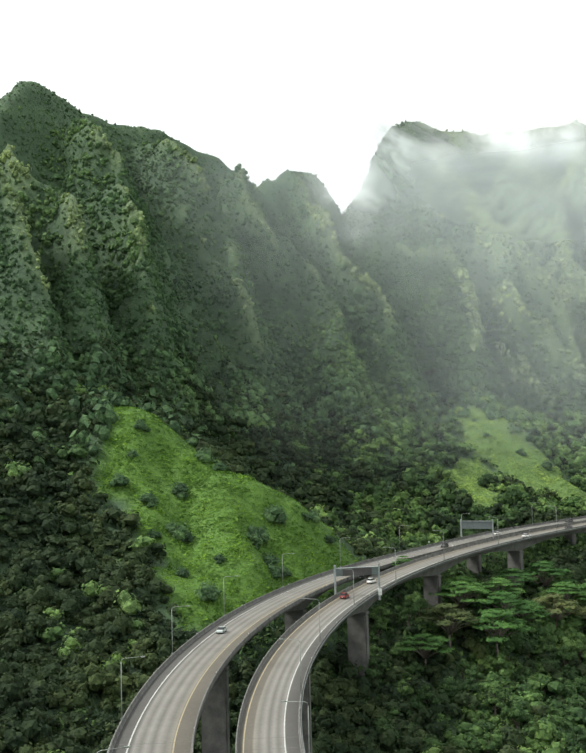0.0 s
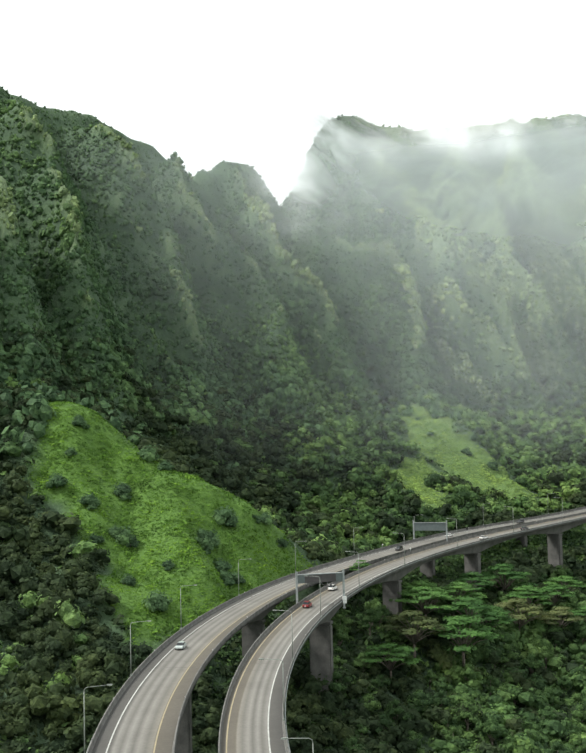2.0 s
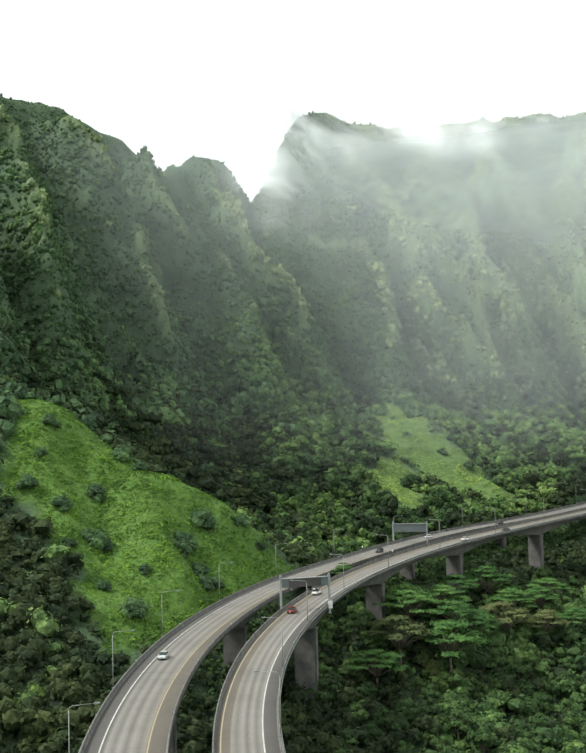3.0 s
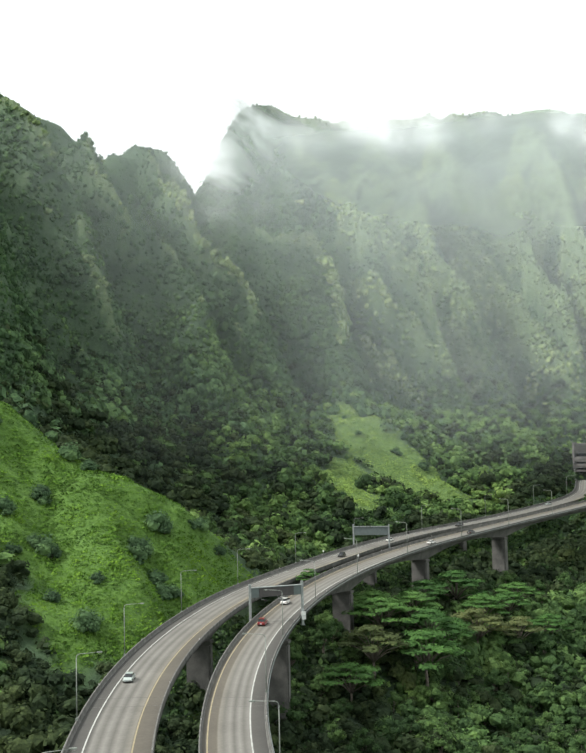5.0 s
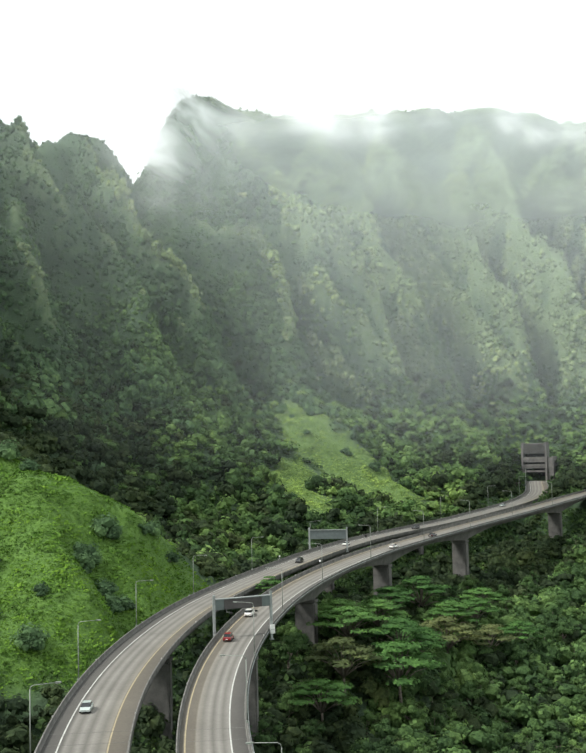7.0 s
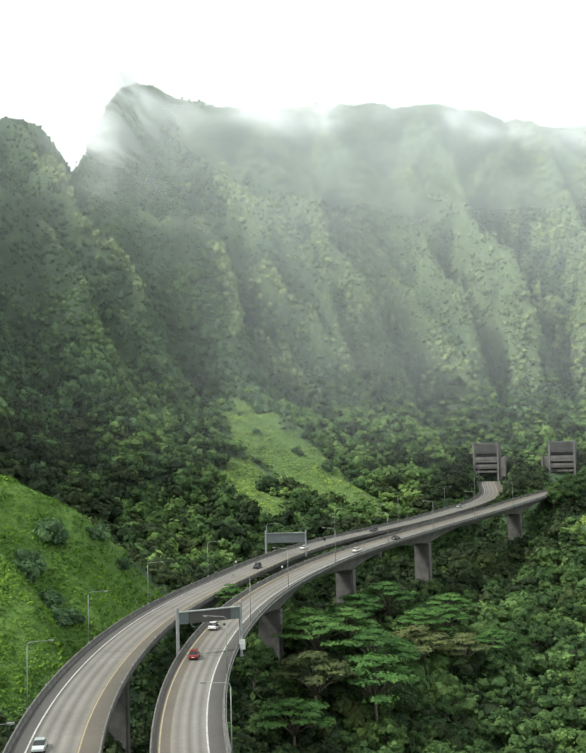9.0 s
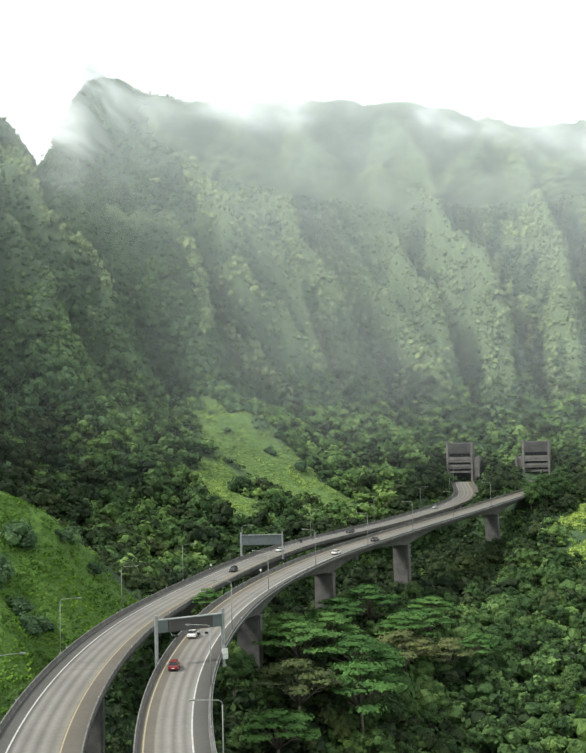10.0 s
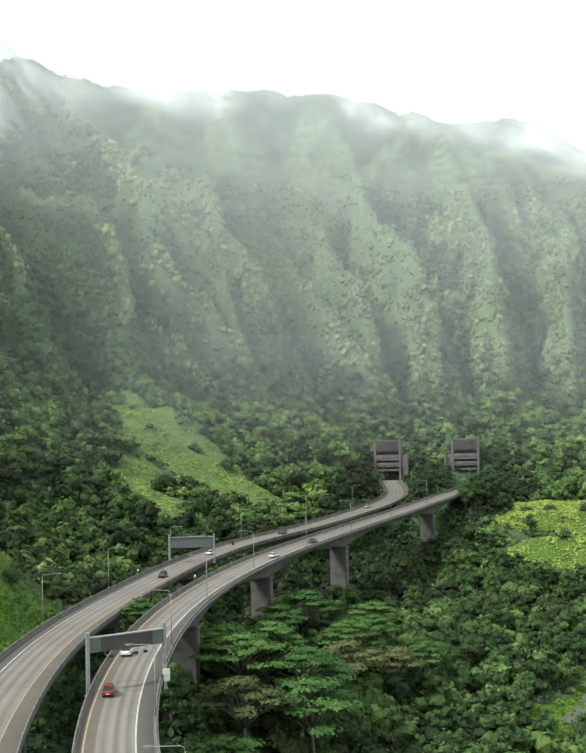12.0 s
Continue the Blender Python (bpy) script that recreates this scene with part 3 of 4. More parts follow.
def crown_mesh(rng, lumps, leaves, size, flat=0.75, solid=True):
    """A crown of about unit radius: several leafy lumps of uneven size."""
    v, tris, quads = [], [], []
    for i in range(lumps):
        a = rng.uniform(0, 2 * math.pi)
        far = 0.0 if i == 0 else rng.uniform(0.35, 0.62)
        c = np.array([far * math.cos(a), far * math.sin(a), rng.uniform(-0.2, 0.25) if i else 0.25])
        r = rng.uniform(0.42, 0.62) if lumps > 1 else 0.95
        if solid:
            lump(rng, v, tris, c, r * 0.82, flat)
        leaves_on(rng, v, quads, c, r, flat, leaves, size)
    return np.array(v), np.array(tris, int).reshape(-1, 3), np.array(quads, int).reshape(-1, 4)


def scatter(name, places, radii, protos, mat, rng, label, category, tall=(0.8, 1.3)):
    """One object of many plants, each with a tint of its own."""
    V, T, Q, own = [], [], [], []
    base = 0
    for p, r in zip(places, radii):
        v, t, q = protos[rng.integers(len(protos))]
        a = rng.uniform(0, 2 * math.pi)
        c, s = math.cos(a), math.sin(a)
        V.append(v @ np.array([[c, s, 0], [-s, c, 0], [0, 0, 1]]) * (r, r, r * rng.uniform(*tall)) + p)
        own.append(np.full(len(v), rng.random(), np.float32))
        T.append(t + base)
        Q.append(q + base)
        base += len(v)
    faces = [f for f in (np.concatenate(T), np.concatenate(Q)) if len(f)]
    ob = mesh_object(name, np.concatenate(V), faces, mat)
    ob.data.attributes.new("tint", "FLOAT", "POINT").data.foreach_set("value", np.concatenate(own))
    return tagged(ob, label, category, kind="stuff")


def land_points(rng, step, x0, x1, y0, y1):
    """Places on the land, one to each cell of a loose grid."""
    x, y = np.meshgrid(np.arange(x0, x1, step), np.arange(y0, y1, step))
    x, y = x.ravel() + rng.uniform(-0.7, 0.7, x.size) * step, y.ravel() + rng.uniform(-0.7, 0.7, y.size) * step
    keep = (x > -0.3 * y - 14) & (x < -20 + (y - 140) * 0.88)
    return x[keep], y[keep]


def facing(x, y):
    """True where the land can be seen from the middle of the valley."""
    e = 3.0
    h = land(x, y)
    nx, ny = -(land(x + e, y) - land(x - e, y)) / (2 * e), -(land(x, y + e) - land(x, y - e)) / (2 * e)
    return np.maximum(nx * -x + ny * -y + (100 - h), nx * (-28 - x) + ny * (150 - y) + (93 - h)) > -60, h


def below_bridge(x, y, top, gap, clear=4.5):
    """True where a plant of that top stands beside or safely under the road."""
    ok = np.ones(len(x), bool)
    for line, mid in ((RIGHT, 0.4), (LEFT, 0.6)):
        p = line.p[::3] + line.n[::3] * mid
        d2 = ((np.stack([x, y], 1)[:, None] - p[None, :, :2]) ** 2).sum(-1)
        j = d2.argmin(1)
        ok &= (np.sqrt(d2[np.arange(len(x)), j]) > gap) | (top < p[j, 2] - clear)
    return ok


RS = np.random.default_rng(11)
SCRUB = [crown_mesh(RS, 1, 8, 0.46, 0.7, False) for _ in range(10)]
x, y = land_points(RS, 2.35, -330, 660, 270, 1000)
x2, y2 = land_points(RS, 2.4, -330, 660, 270, 1000)
BUSHES = [crown_mesh(RS, 1, 5, 0.46, 0.85) for _ in range(12)]
steep = np.hypot(land(x2 + 4, y2) - land(x2 - 4, y2), land(x2, y2 + 4) - land(x2, y2 - 4)) > 12
x, y = np.concatenate([x, x2[steep]]), np.concatenate([y, y2[steep]])
ok, h = facing(x, y)
ok &= (h > 112 + 11 * RS.normal(size=len(x))) & (meadow(x, y) < 0)
x, y, h = x[ok], y[ok], h[ok]
clump = value_noise(x / 14 + 5, y / 14)
r = (0.9 + 2.7 * RS.random(len(x)) ** 2.4) * (0.65 + 0.7 * clump) * (1.2 - 0.25 * smooth01((x - 130) / 80) - 0.7 * smooth01((34 - near_path([p[:2] for p in GUIDES["crest_left"]], x, y)) / 30)) * (1 - 0.35 * smooth01((h - 330) / 60))
near_side = smooth01((60 - x) / 60) * smooth01((h - 120) / 40)
r *= 1 - 0.36 * near_side
# pale plants paint the lit crests and sunward sides; darker scrub fills the gullies
pale = crest(x, y) + lit_bias(x, y, h) + RS.normal(size=len(x)) * 0.5 > 1.0 + 0.75 * near_side
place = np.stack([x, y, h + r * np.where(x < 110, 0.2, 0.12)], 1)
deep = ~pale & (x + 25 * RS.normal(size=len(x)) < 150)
for pick, mat, name, label, category in ((deep, M_BUSH, "mountain_scrub", "dense dark green scrub clinging to the cliffs", "shrubs"), (~pale & ~deep, M_WALL, "pale_scrub", "greyish green scrub covering the misty far cliffs", "shrubs"), (pale, M_LIT_FERN, "cliff_fern", "pale green fern and cane grass, its colour painting sunlight on the cliff spurs", "ferns")):
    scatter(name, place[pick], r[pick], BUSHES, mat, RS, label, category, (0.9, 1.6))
FINE = [crown_mesh(RS, 3, 30, 0.1, 0.8) for _ in range(12)]
CROWNS = [crown_mesh(RS, 3, 14, 0.15, 0.8) for _ in range(14)]
x, y = land_points(RS, 4.3, -160, 480, 150, 780)
ok, h = facing(x, y)
r = (2.9 + 4.6 * RS.random(len(x)) ** 2.0) * np.where(h > 112, 0.85, 1.0)
ok &= (h < 126 + 20 * smooth01((x - 60) / 100) + 18 * RS.normal(size=len(x)) - 9 * np.clip(crest(x, y), -1, 2) + 14 * smooth01((x - 200) / 80)) & (meadow(x, y) < -1.0 - 0.55 * r) & below_bridge(x, y, h + 2.0 * r + 1.0, 9.0 + 1.1 * r, 9.0)
x, y, h, r = x[ok], y[ok], h[ok], r[ok]
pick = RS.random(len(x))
# trees near the viaducts all take the dark leaf: bridge shade painted in
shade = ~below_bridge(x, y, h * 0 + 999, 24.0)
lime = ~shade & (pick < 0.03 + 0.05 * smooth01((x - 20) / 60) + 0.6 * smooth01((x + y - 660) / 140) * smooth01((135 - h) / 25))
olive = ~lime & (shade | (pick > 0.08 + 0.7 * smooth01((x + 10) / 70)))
place = np.stack([x, y, h + r * 0.42 + 0.3], 1)
close = np.hypot(x - 60, y - 75) < 300
for name, pick, mat, label in (("forest", ~lime & ~olive, M_TREE, "dense mixed tropical forest on the valley sides"), ("olive_forest", olive, M_SHADED_OLIVE, "dark olive-green forest below the mountain, partly darkened for shade"), ("young_forest", lime, M_LIME, "pale yellow-green young trees among the forest")):
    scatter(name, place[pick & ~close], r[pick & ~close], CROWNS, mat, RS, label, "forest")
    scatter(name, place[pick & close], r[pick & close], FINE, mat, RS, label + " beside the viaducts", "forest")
x, y = land_points(RS, 3.7, -170, 480, 180, 790)
ok, h = facing(x, y)
r = RS.uniform(1.3, 2.8, len(x))
ok &= (h < 150) & (meadow(x, y) < -1) & below_bridge(x, y, h + 2.0 * r, 8.5)
x, y, h, r = x[ok], y[ok], h[ok], r[ok]
# the left side mostly gets the dark olive leaf, part of it painted shade
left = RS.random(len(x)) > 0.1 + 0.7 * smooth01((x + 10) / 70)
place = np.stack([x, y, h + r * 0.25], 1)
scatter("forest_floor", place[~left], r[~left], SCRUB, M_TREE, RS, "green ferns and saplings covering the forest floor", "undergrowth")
scatter("forest_floor", place[left], r[left], SCRUB, M_SHADED_OLIVE, RS, "dark olive ferns and saplings covering the forest floor, partly darkened for shade", "undergrowth")
x, y = land_points(RS, 1.9, -60, 260, 180, 600)
h = land(x, y)
r = RS.uniform(0.8, 1.7, len(x))
ok = ~below_bridge(x, y, h * 0 + 999, 13.0) & below_bridge(x, y, h + 2.2 * r, 7.5) & (meadow(x, y) < -1)
x, y, h, r = x[ok], y[ok], h[ok], r[ok]
scatter("undergrowth", np.stack([x, y, h + r * 0.3], 1), r, SCRUB, M_TREE, RS, "dark green undergrowth beneath and beside the viaducts", "undergrowth")
TUFTS = [crown_mesh(RS, 1, 8, 0.42, 0.55, False) for _ in range(6)]
x, y = land_points(RS, 0.85, -90, 310, 300, 680)
m = meadow(x, y)
ok = m > -1
x, y, m = x[ok], y[ok], m[ok]
h = land(x, y)
ok = below_bridge(x, y, h + 1, 8.0)
x, y, h = x[ok], y[ok], h[ok]
r = RS.uniform(0.35, 0.72, len(x)) * (0.5 + 1.3 * value_noise(x / 3.5, y / 3.5))
# tufts beyond this x get the lightened grass that paints the sun
cane = x > 205
place = np.stack([x, y, h + 0.02], 1)
scatter("cane_grass", place[cane], r[cane] * 1.3, TUFTS, M_SUNLIT_CANE, RS, "yellow-green cane grass on a knoll, its colour lightened to look sunlit", "grass", (0.6, 1.1))
dry = y > 520
scatter("pale_grass", place[~cane & dry], r[~cane & dry] * 1.15, TUFTS, M_PALE, RS, "pale yellow-green grass on a ridge below the cliffs", "grass", (0.6, 1.1))
scatter("grass", place[~cane & ~dry], r[~cane & ~dry], TUFTS, M_GRASS, RS, "bright green tufted grass covering the open slopes", "grass", (0.6, 1.1))


# ---- trees and shrubs that stand apart ----
def tree_proto(kind, rng, m, label, category, group):
    """A tree with a tapered trunk, limbs and a crown of leafy pads or lumps."""
    root = empty(category.replace(" ", "_"), m, label, category, group)
    v, tris, quads = [], [], []
    bm = bmesh.new()
    if kind in ("spreading", "dry"):
        tall = 12.0
        tube(bm, [(0, 0, -1.5), (0.1, 0, 2), (0.25, 0.1, 5)], [0.42, 0.34, 0.26], 7)
        for i in range(19):
            a, far = i * 2.4 + rng.uniform(-0.3, 0.3), (0.02 + 0.98 * (i / 19) ** 0.55) * 7.2
            c = np.array([far * math.cos(a), far * math.sin(a), tall - 0.085 * far * far + rng.uniform(-1.3, 0.6)])
            tube(bm, [(0.2, 0.1, 4.6), (c[0] * 0.5, c[1] * 0.5, 5 + (c[2] - 5) * 0.65), (c[0], c[1], c[2] - 0.3)], [0.2, 0.12, 0.05], 5)
            r = rng.uniform(2.0, 3.2)
            lump(rng, v, tris, c - (0, 0, 0.15), r * 0.75, 0.18)
            leaves_on(rng, v, quads, c, r, 0.22, 80, 0.33, 0.9, 0.3)
        mat = M_ALBIZIA if kind == "spreading" else M_RUSSET
    elif kind == "round":
        tube(bm, [(0, 0, -1.5), (0.1, 0.05, 1.5), (0.1, 0.2, 4.5)], [0.36, 0.28, 0.15], 7)
        for i in range(10):
            a, far = i * 2.4, (0.0 if i == 0 else rng.uniform(1.3, 2.7))
            c = np.array([far * math.cos(a), far * math.sin(a), 5.2 + (1.9 if i == 0 else rng.uniform(-1.6, 1.2))])
            tube(bm, [(0.1, 0.1, 2.4), (c[0] * 0.6, c[1] * 0.6, c[2] - 0.9)], [0.13, 0.05], 5)
            r = rng.uniform(1.2, 1.9)
            lump(rng, v, tris, c, r * 0.8, 0.85)
            leaves_on(rng, v, quads, c, r, 0.85, 72, 0.24)
        mat = M_TREE
    else:
        tube(bm, [(0, 0, -0.5), (0.05, 0, 0.6), (0.1, 0.05, 1.2)], [0.12, 0.09, 0.05], 6)
        for i in range(5):
            a, far = i * 2.4, (0.0 if i == 0 else rng.uniform(0.5, 0.9))
            c = np.array([far * math.cos(a), far * math.sin(a), 0.65 + (0.35 if i == 0 else rng.uniform(-0.35, 0.1))])
            r = rng.uniform(0.6, 1.0)
            lump(rng, v, tris, c, r * 0.8, 0.85)
            leaves_on(rng, v, quads, c, r, 0.9, 90, 0.13)
        mat = M_BUSH
    part("trunk", bm, M_BARK, root, smooth=True)
    mesh_object("crown", v, [np.array(tris), np.array(quads)], mat, root)
    return root


def stand(x, y, scale, turn, sink=0.0):
    return pose(x, y, float(land(x, y)) - sink, 0, 0, turn) @ Matrix.Scale(scale, 4)


def place_copy(proto, m):
    ob = copy_thing(proto, m)
    ob.scale = m.to_scale()
    return ob


RT = np.random.default_rng(23)
SPREADING = [(58, 372), (72, 368), (66, 352), (50, 350), (40, 336), (82, 380), (96, 392), (104, 408), (118, 420), (84, 412), (100, 424), (128, 436), (76, 398), (112, 396), (126, 404), (60, 388)]
groves = [tree_proto("spreading", RT, stand(*SPREADING[i], 1.2 + 0.1 * i, 40 * i), "spreading umbrella tree with flat layered pale green foliage", "tree", "umbrella trees below the viaduct") for i in range(3)]
groves.append(tree_proto("dry", RT, stand(*SPREADING[3], 1.25, 75), "spreading umbrella tree with flat layered olive-brown foliage", "tree", "umbrella trees below the viaduct"))
for i, (x, y) in enumerate(SPREADING[4:]):
    place_copy(groves[(0, 1, 3, 2, 0, 1, 2)[i % 7]], stand(x, y, RT.uniform(0.95, 1.35), RT.uniform(0, 360)))
rounds = [tree_proto("round", RT, stand(*p, 1.1, 0), "round-crowned broadleaf tree in dense dark green leaf", "tree", "broadleaf trees in the valley") for p in ((92, 350), (136, 408), (150, 430), (45, 318))]
x, y = RT.uniform(22, 260, 1500), RT.uniform(290, 520, 1500)
h = land(x, y)
ok = (x < -20 + (y - 140) * 0.86) & (meadow(x, y) < -2) & below_bridge(x, y, h + 9, 11.0, 9.0)
ok &= (y - 330) < 0.8 * (x + 40)
ok &= np.min([np.hypot(x - a, y - b) for a, b in SPREADING], axis=0) > 6
spots = []
for i in np.where(ok)[0]:
    if all((x[i] - a) ** 2 + (y[i] - b) ** 2 > 42 for a, b in spots):
        spots.append((x[i], y[i]))
for i, (a, b) in enumerate(spots[:230]):
    place_copy(rounds[i % 4], stand(a, b, RT.uniform(0.7, 1.25), RT.uniform(0, 360)))
gap = (LEFT.at(LEFT.station(34, 393), 7.2) + RIGHT.at(RIGHT.station(40, 386), -5.2)) / 2
tree_proto("spreading", RT, pose(gap[0], gap[1], gap[2] - 5.2, 0, 0, 10) @ Matrix.Scale(0.62, 4), "bright green sapling rising between the two viaducts", "tree", "umbrella trees below the viaduct")
for a, b, z, k in ((229, 583, 65, 0.6), (223, 574, 64, 0.5), (236, 592, 66, 0.7), (244, 602, 67, 0.75), (252, 614, 68, 0.75), (258, 622, 68, 0.7), (217, 566, 63, 0.4)):
    place_copy(rounds[1], pose(a, b, z - 0.6, 0, 0, a * 7) @ Matrix.Scale(k, 4))
for s, o, k in ((564, 8.2, 1.3), (570, 7.6, 1.5), (577, 7.4, 1.6), (585, 7.4, 1.6), (593, 7.4, 1.6), (602, 7.4, 1.5), (570, 14, 1.5), (581, 14, 1.6), (592, 14, 1.5)):
    p = RIGHT.at(s, o, 0)
    place_copy(rounds[s % 4], stand(p[0], p[1], k, 13 * s))
for i in range(22):
    p = RIGHT.at(566 + 5.5 * i, 10.5 + 2.5 * (i % 3), 0)
    place_copy(rounds[i % 4], stand(p[0], p[1], RT.uniform(0.85, 1.25), 37 * i))
for a, b, k in ((268, 688, 1.2), (263, 682, 1.1), (273, 697, 1.25), (259, 674, 1.1), (266, 704, 1.3), (277, 712, 1.0), (305, 684, 0.9), (299, 690, 0.8), (309, 677, 0.8), (343, 668, 1.3), (338, 660, 1.0), (349, 676, 1.3), (352, 660, 1.2)):
    place_copy(rounds[2], stand(a, b, k, a * 11))
SHRUBS = [(-35, 407, 3.4), (-44, 391, 2.6), (-41, 369, 3.3), (-8, 387, 3.6), (-13, 377, 3.0), (-15, 371, 2.4), (7, 403, 2.6), (-29, 334, 3.2), (-53, 377, 2.6), (-65, 385, 3.0), (-10, 369, 2.6), (-9, 363, 2.4), (-29, 401, 2.2),
          (-60, 409, 2.2), (-5, 366, 1.9), (-26, 352, 1.6), (-38, 345, 2.0), (4, 398, 1.8), (12, 402, 2.0), (-16, 376, 1.8), (-62, 398, 1.8), (-50, 362, 2.0), (247, 492, 2.4), (268, 545, 2.6), (149, 617, 2.8), (136, 626, 2.2),
          (118, 640, 1.8), (113, 655, 1.4), (91, 567, 2.0), (262, 520, 2.4), (275, 512, 2.2)]
shrub = tree_proto("shrub", RT, stand(*SHRUBS[0][:2], SHRUBS[0][2], 0, 0.4), "dark green rounded shrub on the grassy slope", "shrub", "shrubs on the grass slope")
for a, b, k in SHRUBS[1:]:
    place_copy(shrub, stand(a, b, k, 53 * a, 0.15 * k))
    for i in range(2 if k > 2.1 else 1):
        place_copy(shrub, stand(a + RT.uniform(-1, 1) * k, b + RT.uniform(-1, 1) * k, k * RT.uniform(0.4, 0.75), 31 * b + 90 * i, 0.1))


# ---- service lane ----
def service_lane():
    nodes = np.array(LANE, float)
    p = spline(nodes, 90)
    t = np.gradient(p, axis=0)
    n = np.stack([t[:, 1], -t[:, 0]], 1) / np.linalg.norm(t, axis=1)[:, None]
    v = []
    for k in (-1.9, -0.6, 0.6, 1.9):
        q = p + n * k
        v.append(np.column_stack([q, land(q[:, 0], q[:, 1]) + 0.35]))
    v = np.stack(v, 1).reshape(-1, 3)
    i = np.arange(len(v)).reshape(-1, 4)
    f = np.stack([i[:-1, :-1], i[1:, :-1], i[1:, 1:], i[:-1, 1:]], -1).reshape(-1, 4)
    return tagged(mesh_object("road", v, [f[:, ::-1]], M_LANE), "narrow grey service lane through the trees", "road", kind="structure")


M_LANE = concrete("lane_asphalt", (0.1, 0.098, 0.094), (0.06, 0.06, 0.057), 0.5, 0.3)
service_lane()


# ---- tunnel portals ----
M_PORTAL = concrete("portal_concrete", (0.17, 0.158, 0.15), (0.085, 0.08, 0.076), 0.5, 0.2)
M_TUNNEL_SHADE = plain("tunnel_shade", (0.02, 0.02, 0.022), 0.9, 0, 0.3, 1.0)


def portal(x, y, z, turn, mirror, group):
    """Ventilation portal: side pillars, louvre beams before a black panel painting the dark tunnel mouth, a lower wing
    tower.
    """
    root = empty("tunnel_portal", pose(x, y, z, 0, 0, turn), "tall brown-grey concrete tunnel portal with horizontal louvre beams", "tunnel portal", group)
    for sx in (-1, 1):
        bm = bmesh.new()
        box(bm, sx * 7.6 - 0.65, -2.6, -6, sx * 7.6 + 0.65, 6, 24.5, 0.12)
        part("pillar", bm, M_PORTAL, root)
    for z0, z1, y0 in ((17.2, 23.9, -1.8), (11.6, 15.0, -2.2), (7.7, 10.2, -2.2), (5.1, 6.3, -2.0)):
        bm = bmesh.new()
        box(bm, -6.95, y0, z0, 6.95, 5, z1, 0.12)
        part("louvre_beam", bm, M_PORTAL, root)
    for z0 in (18.6, 20.2, 21.8, 23.2, 13.2, 8.9):
        bm = bmesh.new()
        box(bm, -6.9, -2.5, z0, 6.9, -1.6, z0 + 0.3, 0.04)
        part("ledge", bm, M_PORTAL, root)
    # solid near-black backing in place of the tunnel's own darkness
    bm = bmesh.new()
    box(bm, -6.95, 4.2, -6, 6.95, 5.4, 17.2)
    part("shade_panel", bm, M_TUNNEL_SHADE, root, "near-black panel standing in for the unlit recess behind the beams")
    s = -1 if mirror else 1
    bm = bmesh.new()
    box(bm, s * 9.9 - 1.5, -1.5, -6, s * 9.9 + 1.5, 8, 14.6, 0.15)
    wing = part("wing_tower", bm, M_PORTAL, root)
    bm = bmesh.new()
    box(bm, s * 12.0 - 0.55, -3.2, -6, s * 12.0 + 0.55, 9, 15.4, 0.1)
    part("buttress", bm, M_PORTAL, root)
    bm = bmesh.new()
    vs = [bm.verts.new((s * (12.6 + a), -1.5 + b, c)) for a, b, c in ((0, 0, -6), (14, 0, -6), (14, 0, -4.5), (0, 0, 4.5), (0, 1.2, -6), (14, 1.2, -6), (14, 1.2, -4.5), (0, 1.2, 4.5))]
    for f in ((0, 1, 2, 3), (7, 6, 5, 4), (0, 4, 5, 1), (1, 5, 6, 2), (2, 6, 7, 3), (3, 7, 4, 0)):
        bm.faces.new([vs[k] for k in f])
    bmesh.ops.recalc_face_normals(bm, faces=bm.faces)
    part("retaining_wall", bm, M_PORTAL, root)
    return root


portal(289, 707.5, 71.4, -39.3, False, "tunnel portals")
portal(325.8, 678.2, 71.4, -39.3, True, "tunnel portals")


# ---- lamps, gantries, posts ----
M_POLE = plain("weathered_pole", (0.24, 0.26, 0.235), 0.65, 0.3, 0.25, 1.0)
M_LENS = plain("lamp_lens", (0.75, 0.74, 0.68), 0.3, 0, 0.05, 2.0)


def street_lamp(m, arm, group):
    root = empty("street_lamp", m, "slender galvanised street lamp with one long arm on the barrier", "street lamp", group)
    bm = bmesh.new()
    box(bm, -0.2, -0.2, -0.05, 0.2, 0.2, 0.35, 0.03)
    part("base", bm, M_POLE, root)
    bm = bmesh.new()
    tube(bm, [(0, 0, 0.3), (0, 0, 5), (0, 0, 9.9)], [0.1, 0.085, 0.068], 8)
    part("pole", bm, M_POLE, root, smooth=True)
    bm = bmesh.new()
    tube(bm, [(0, 0, 9.85), (arm * 0.12, 0, 10.25), (arm * 0.5, 0, 10.45), (arm * 3.4, 0, 10.65)], [0.068, 0.062, 0.056, 0.046], 7)
    part("arm", bm, M_POLE, root, smooth=True)
    bm = bmesh.new()
    x0, x1 = sorted((arm * 3.3, arm * 4.2))
    box(bm, x0, -0.17, 10.56, x1, 0.17, 10.76, 0.05)
    head = part("lamp_head", bm, M_POLE, root)
    bm = bmesh.new()
    box(bm, x0 + 0.15, -0.12, 10.52, x1 - 0.15, 0.12, 10.57, 0.02)
    part("lens", bm, M_LENS, head, "pale glass lens")
    return root


def on_line(line, s, off, up=0.93):
    return pose(*line.at(s, off, up), 0, 0, line.heading(s))


first = street_lamp(on_line(LEFT, 98, -5.88), 1, "street lamps along the viaducts")
for s in (46, 150, 198, 250, 300, 352, 412, 472, 524, 576, 628, 680):
    copy_thing(first, on_line(LEFT, s, -5.88))
first = street_lamp(on_line(RIGHT, 148, 5.88), -1, "street lamps along the viaducts")
for s in (56, 102, 196, 242, 288, 335, 382, 423, 464, 510):
    copy_thing(first, on_line(RIGHT, s, 5.88))

M_SIGN = plain("sign_face_dark", (0.06, 0.055, 0.055), 0.6, 0.0, 0.2, 0.6)
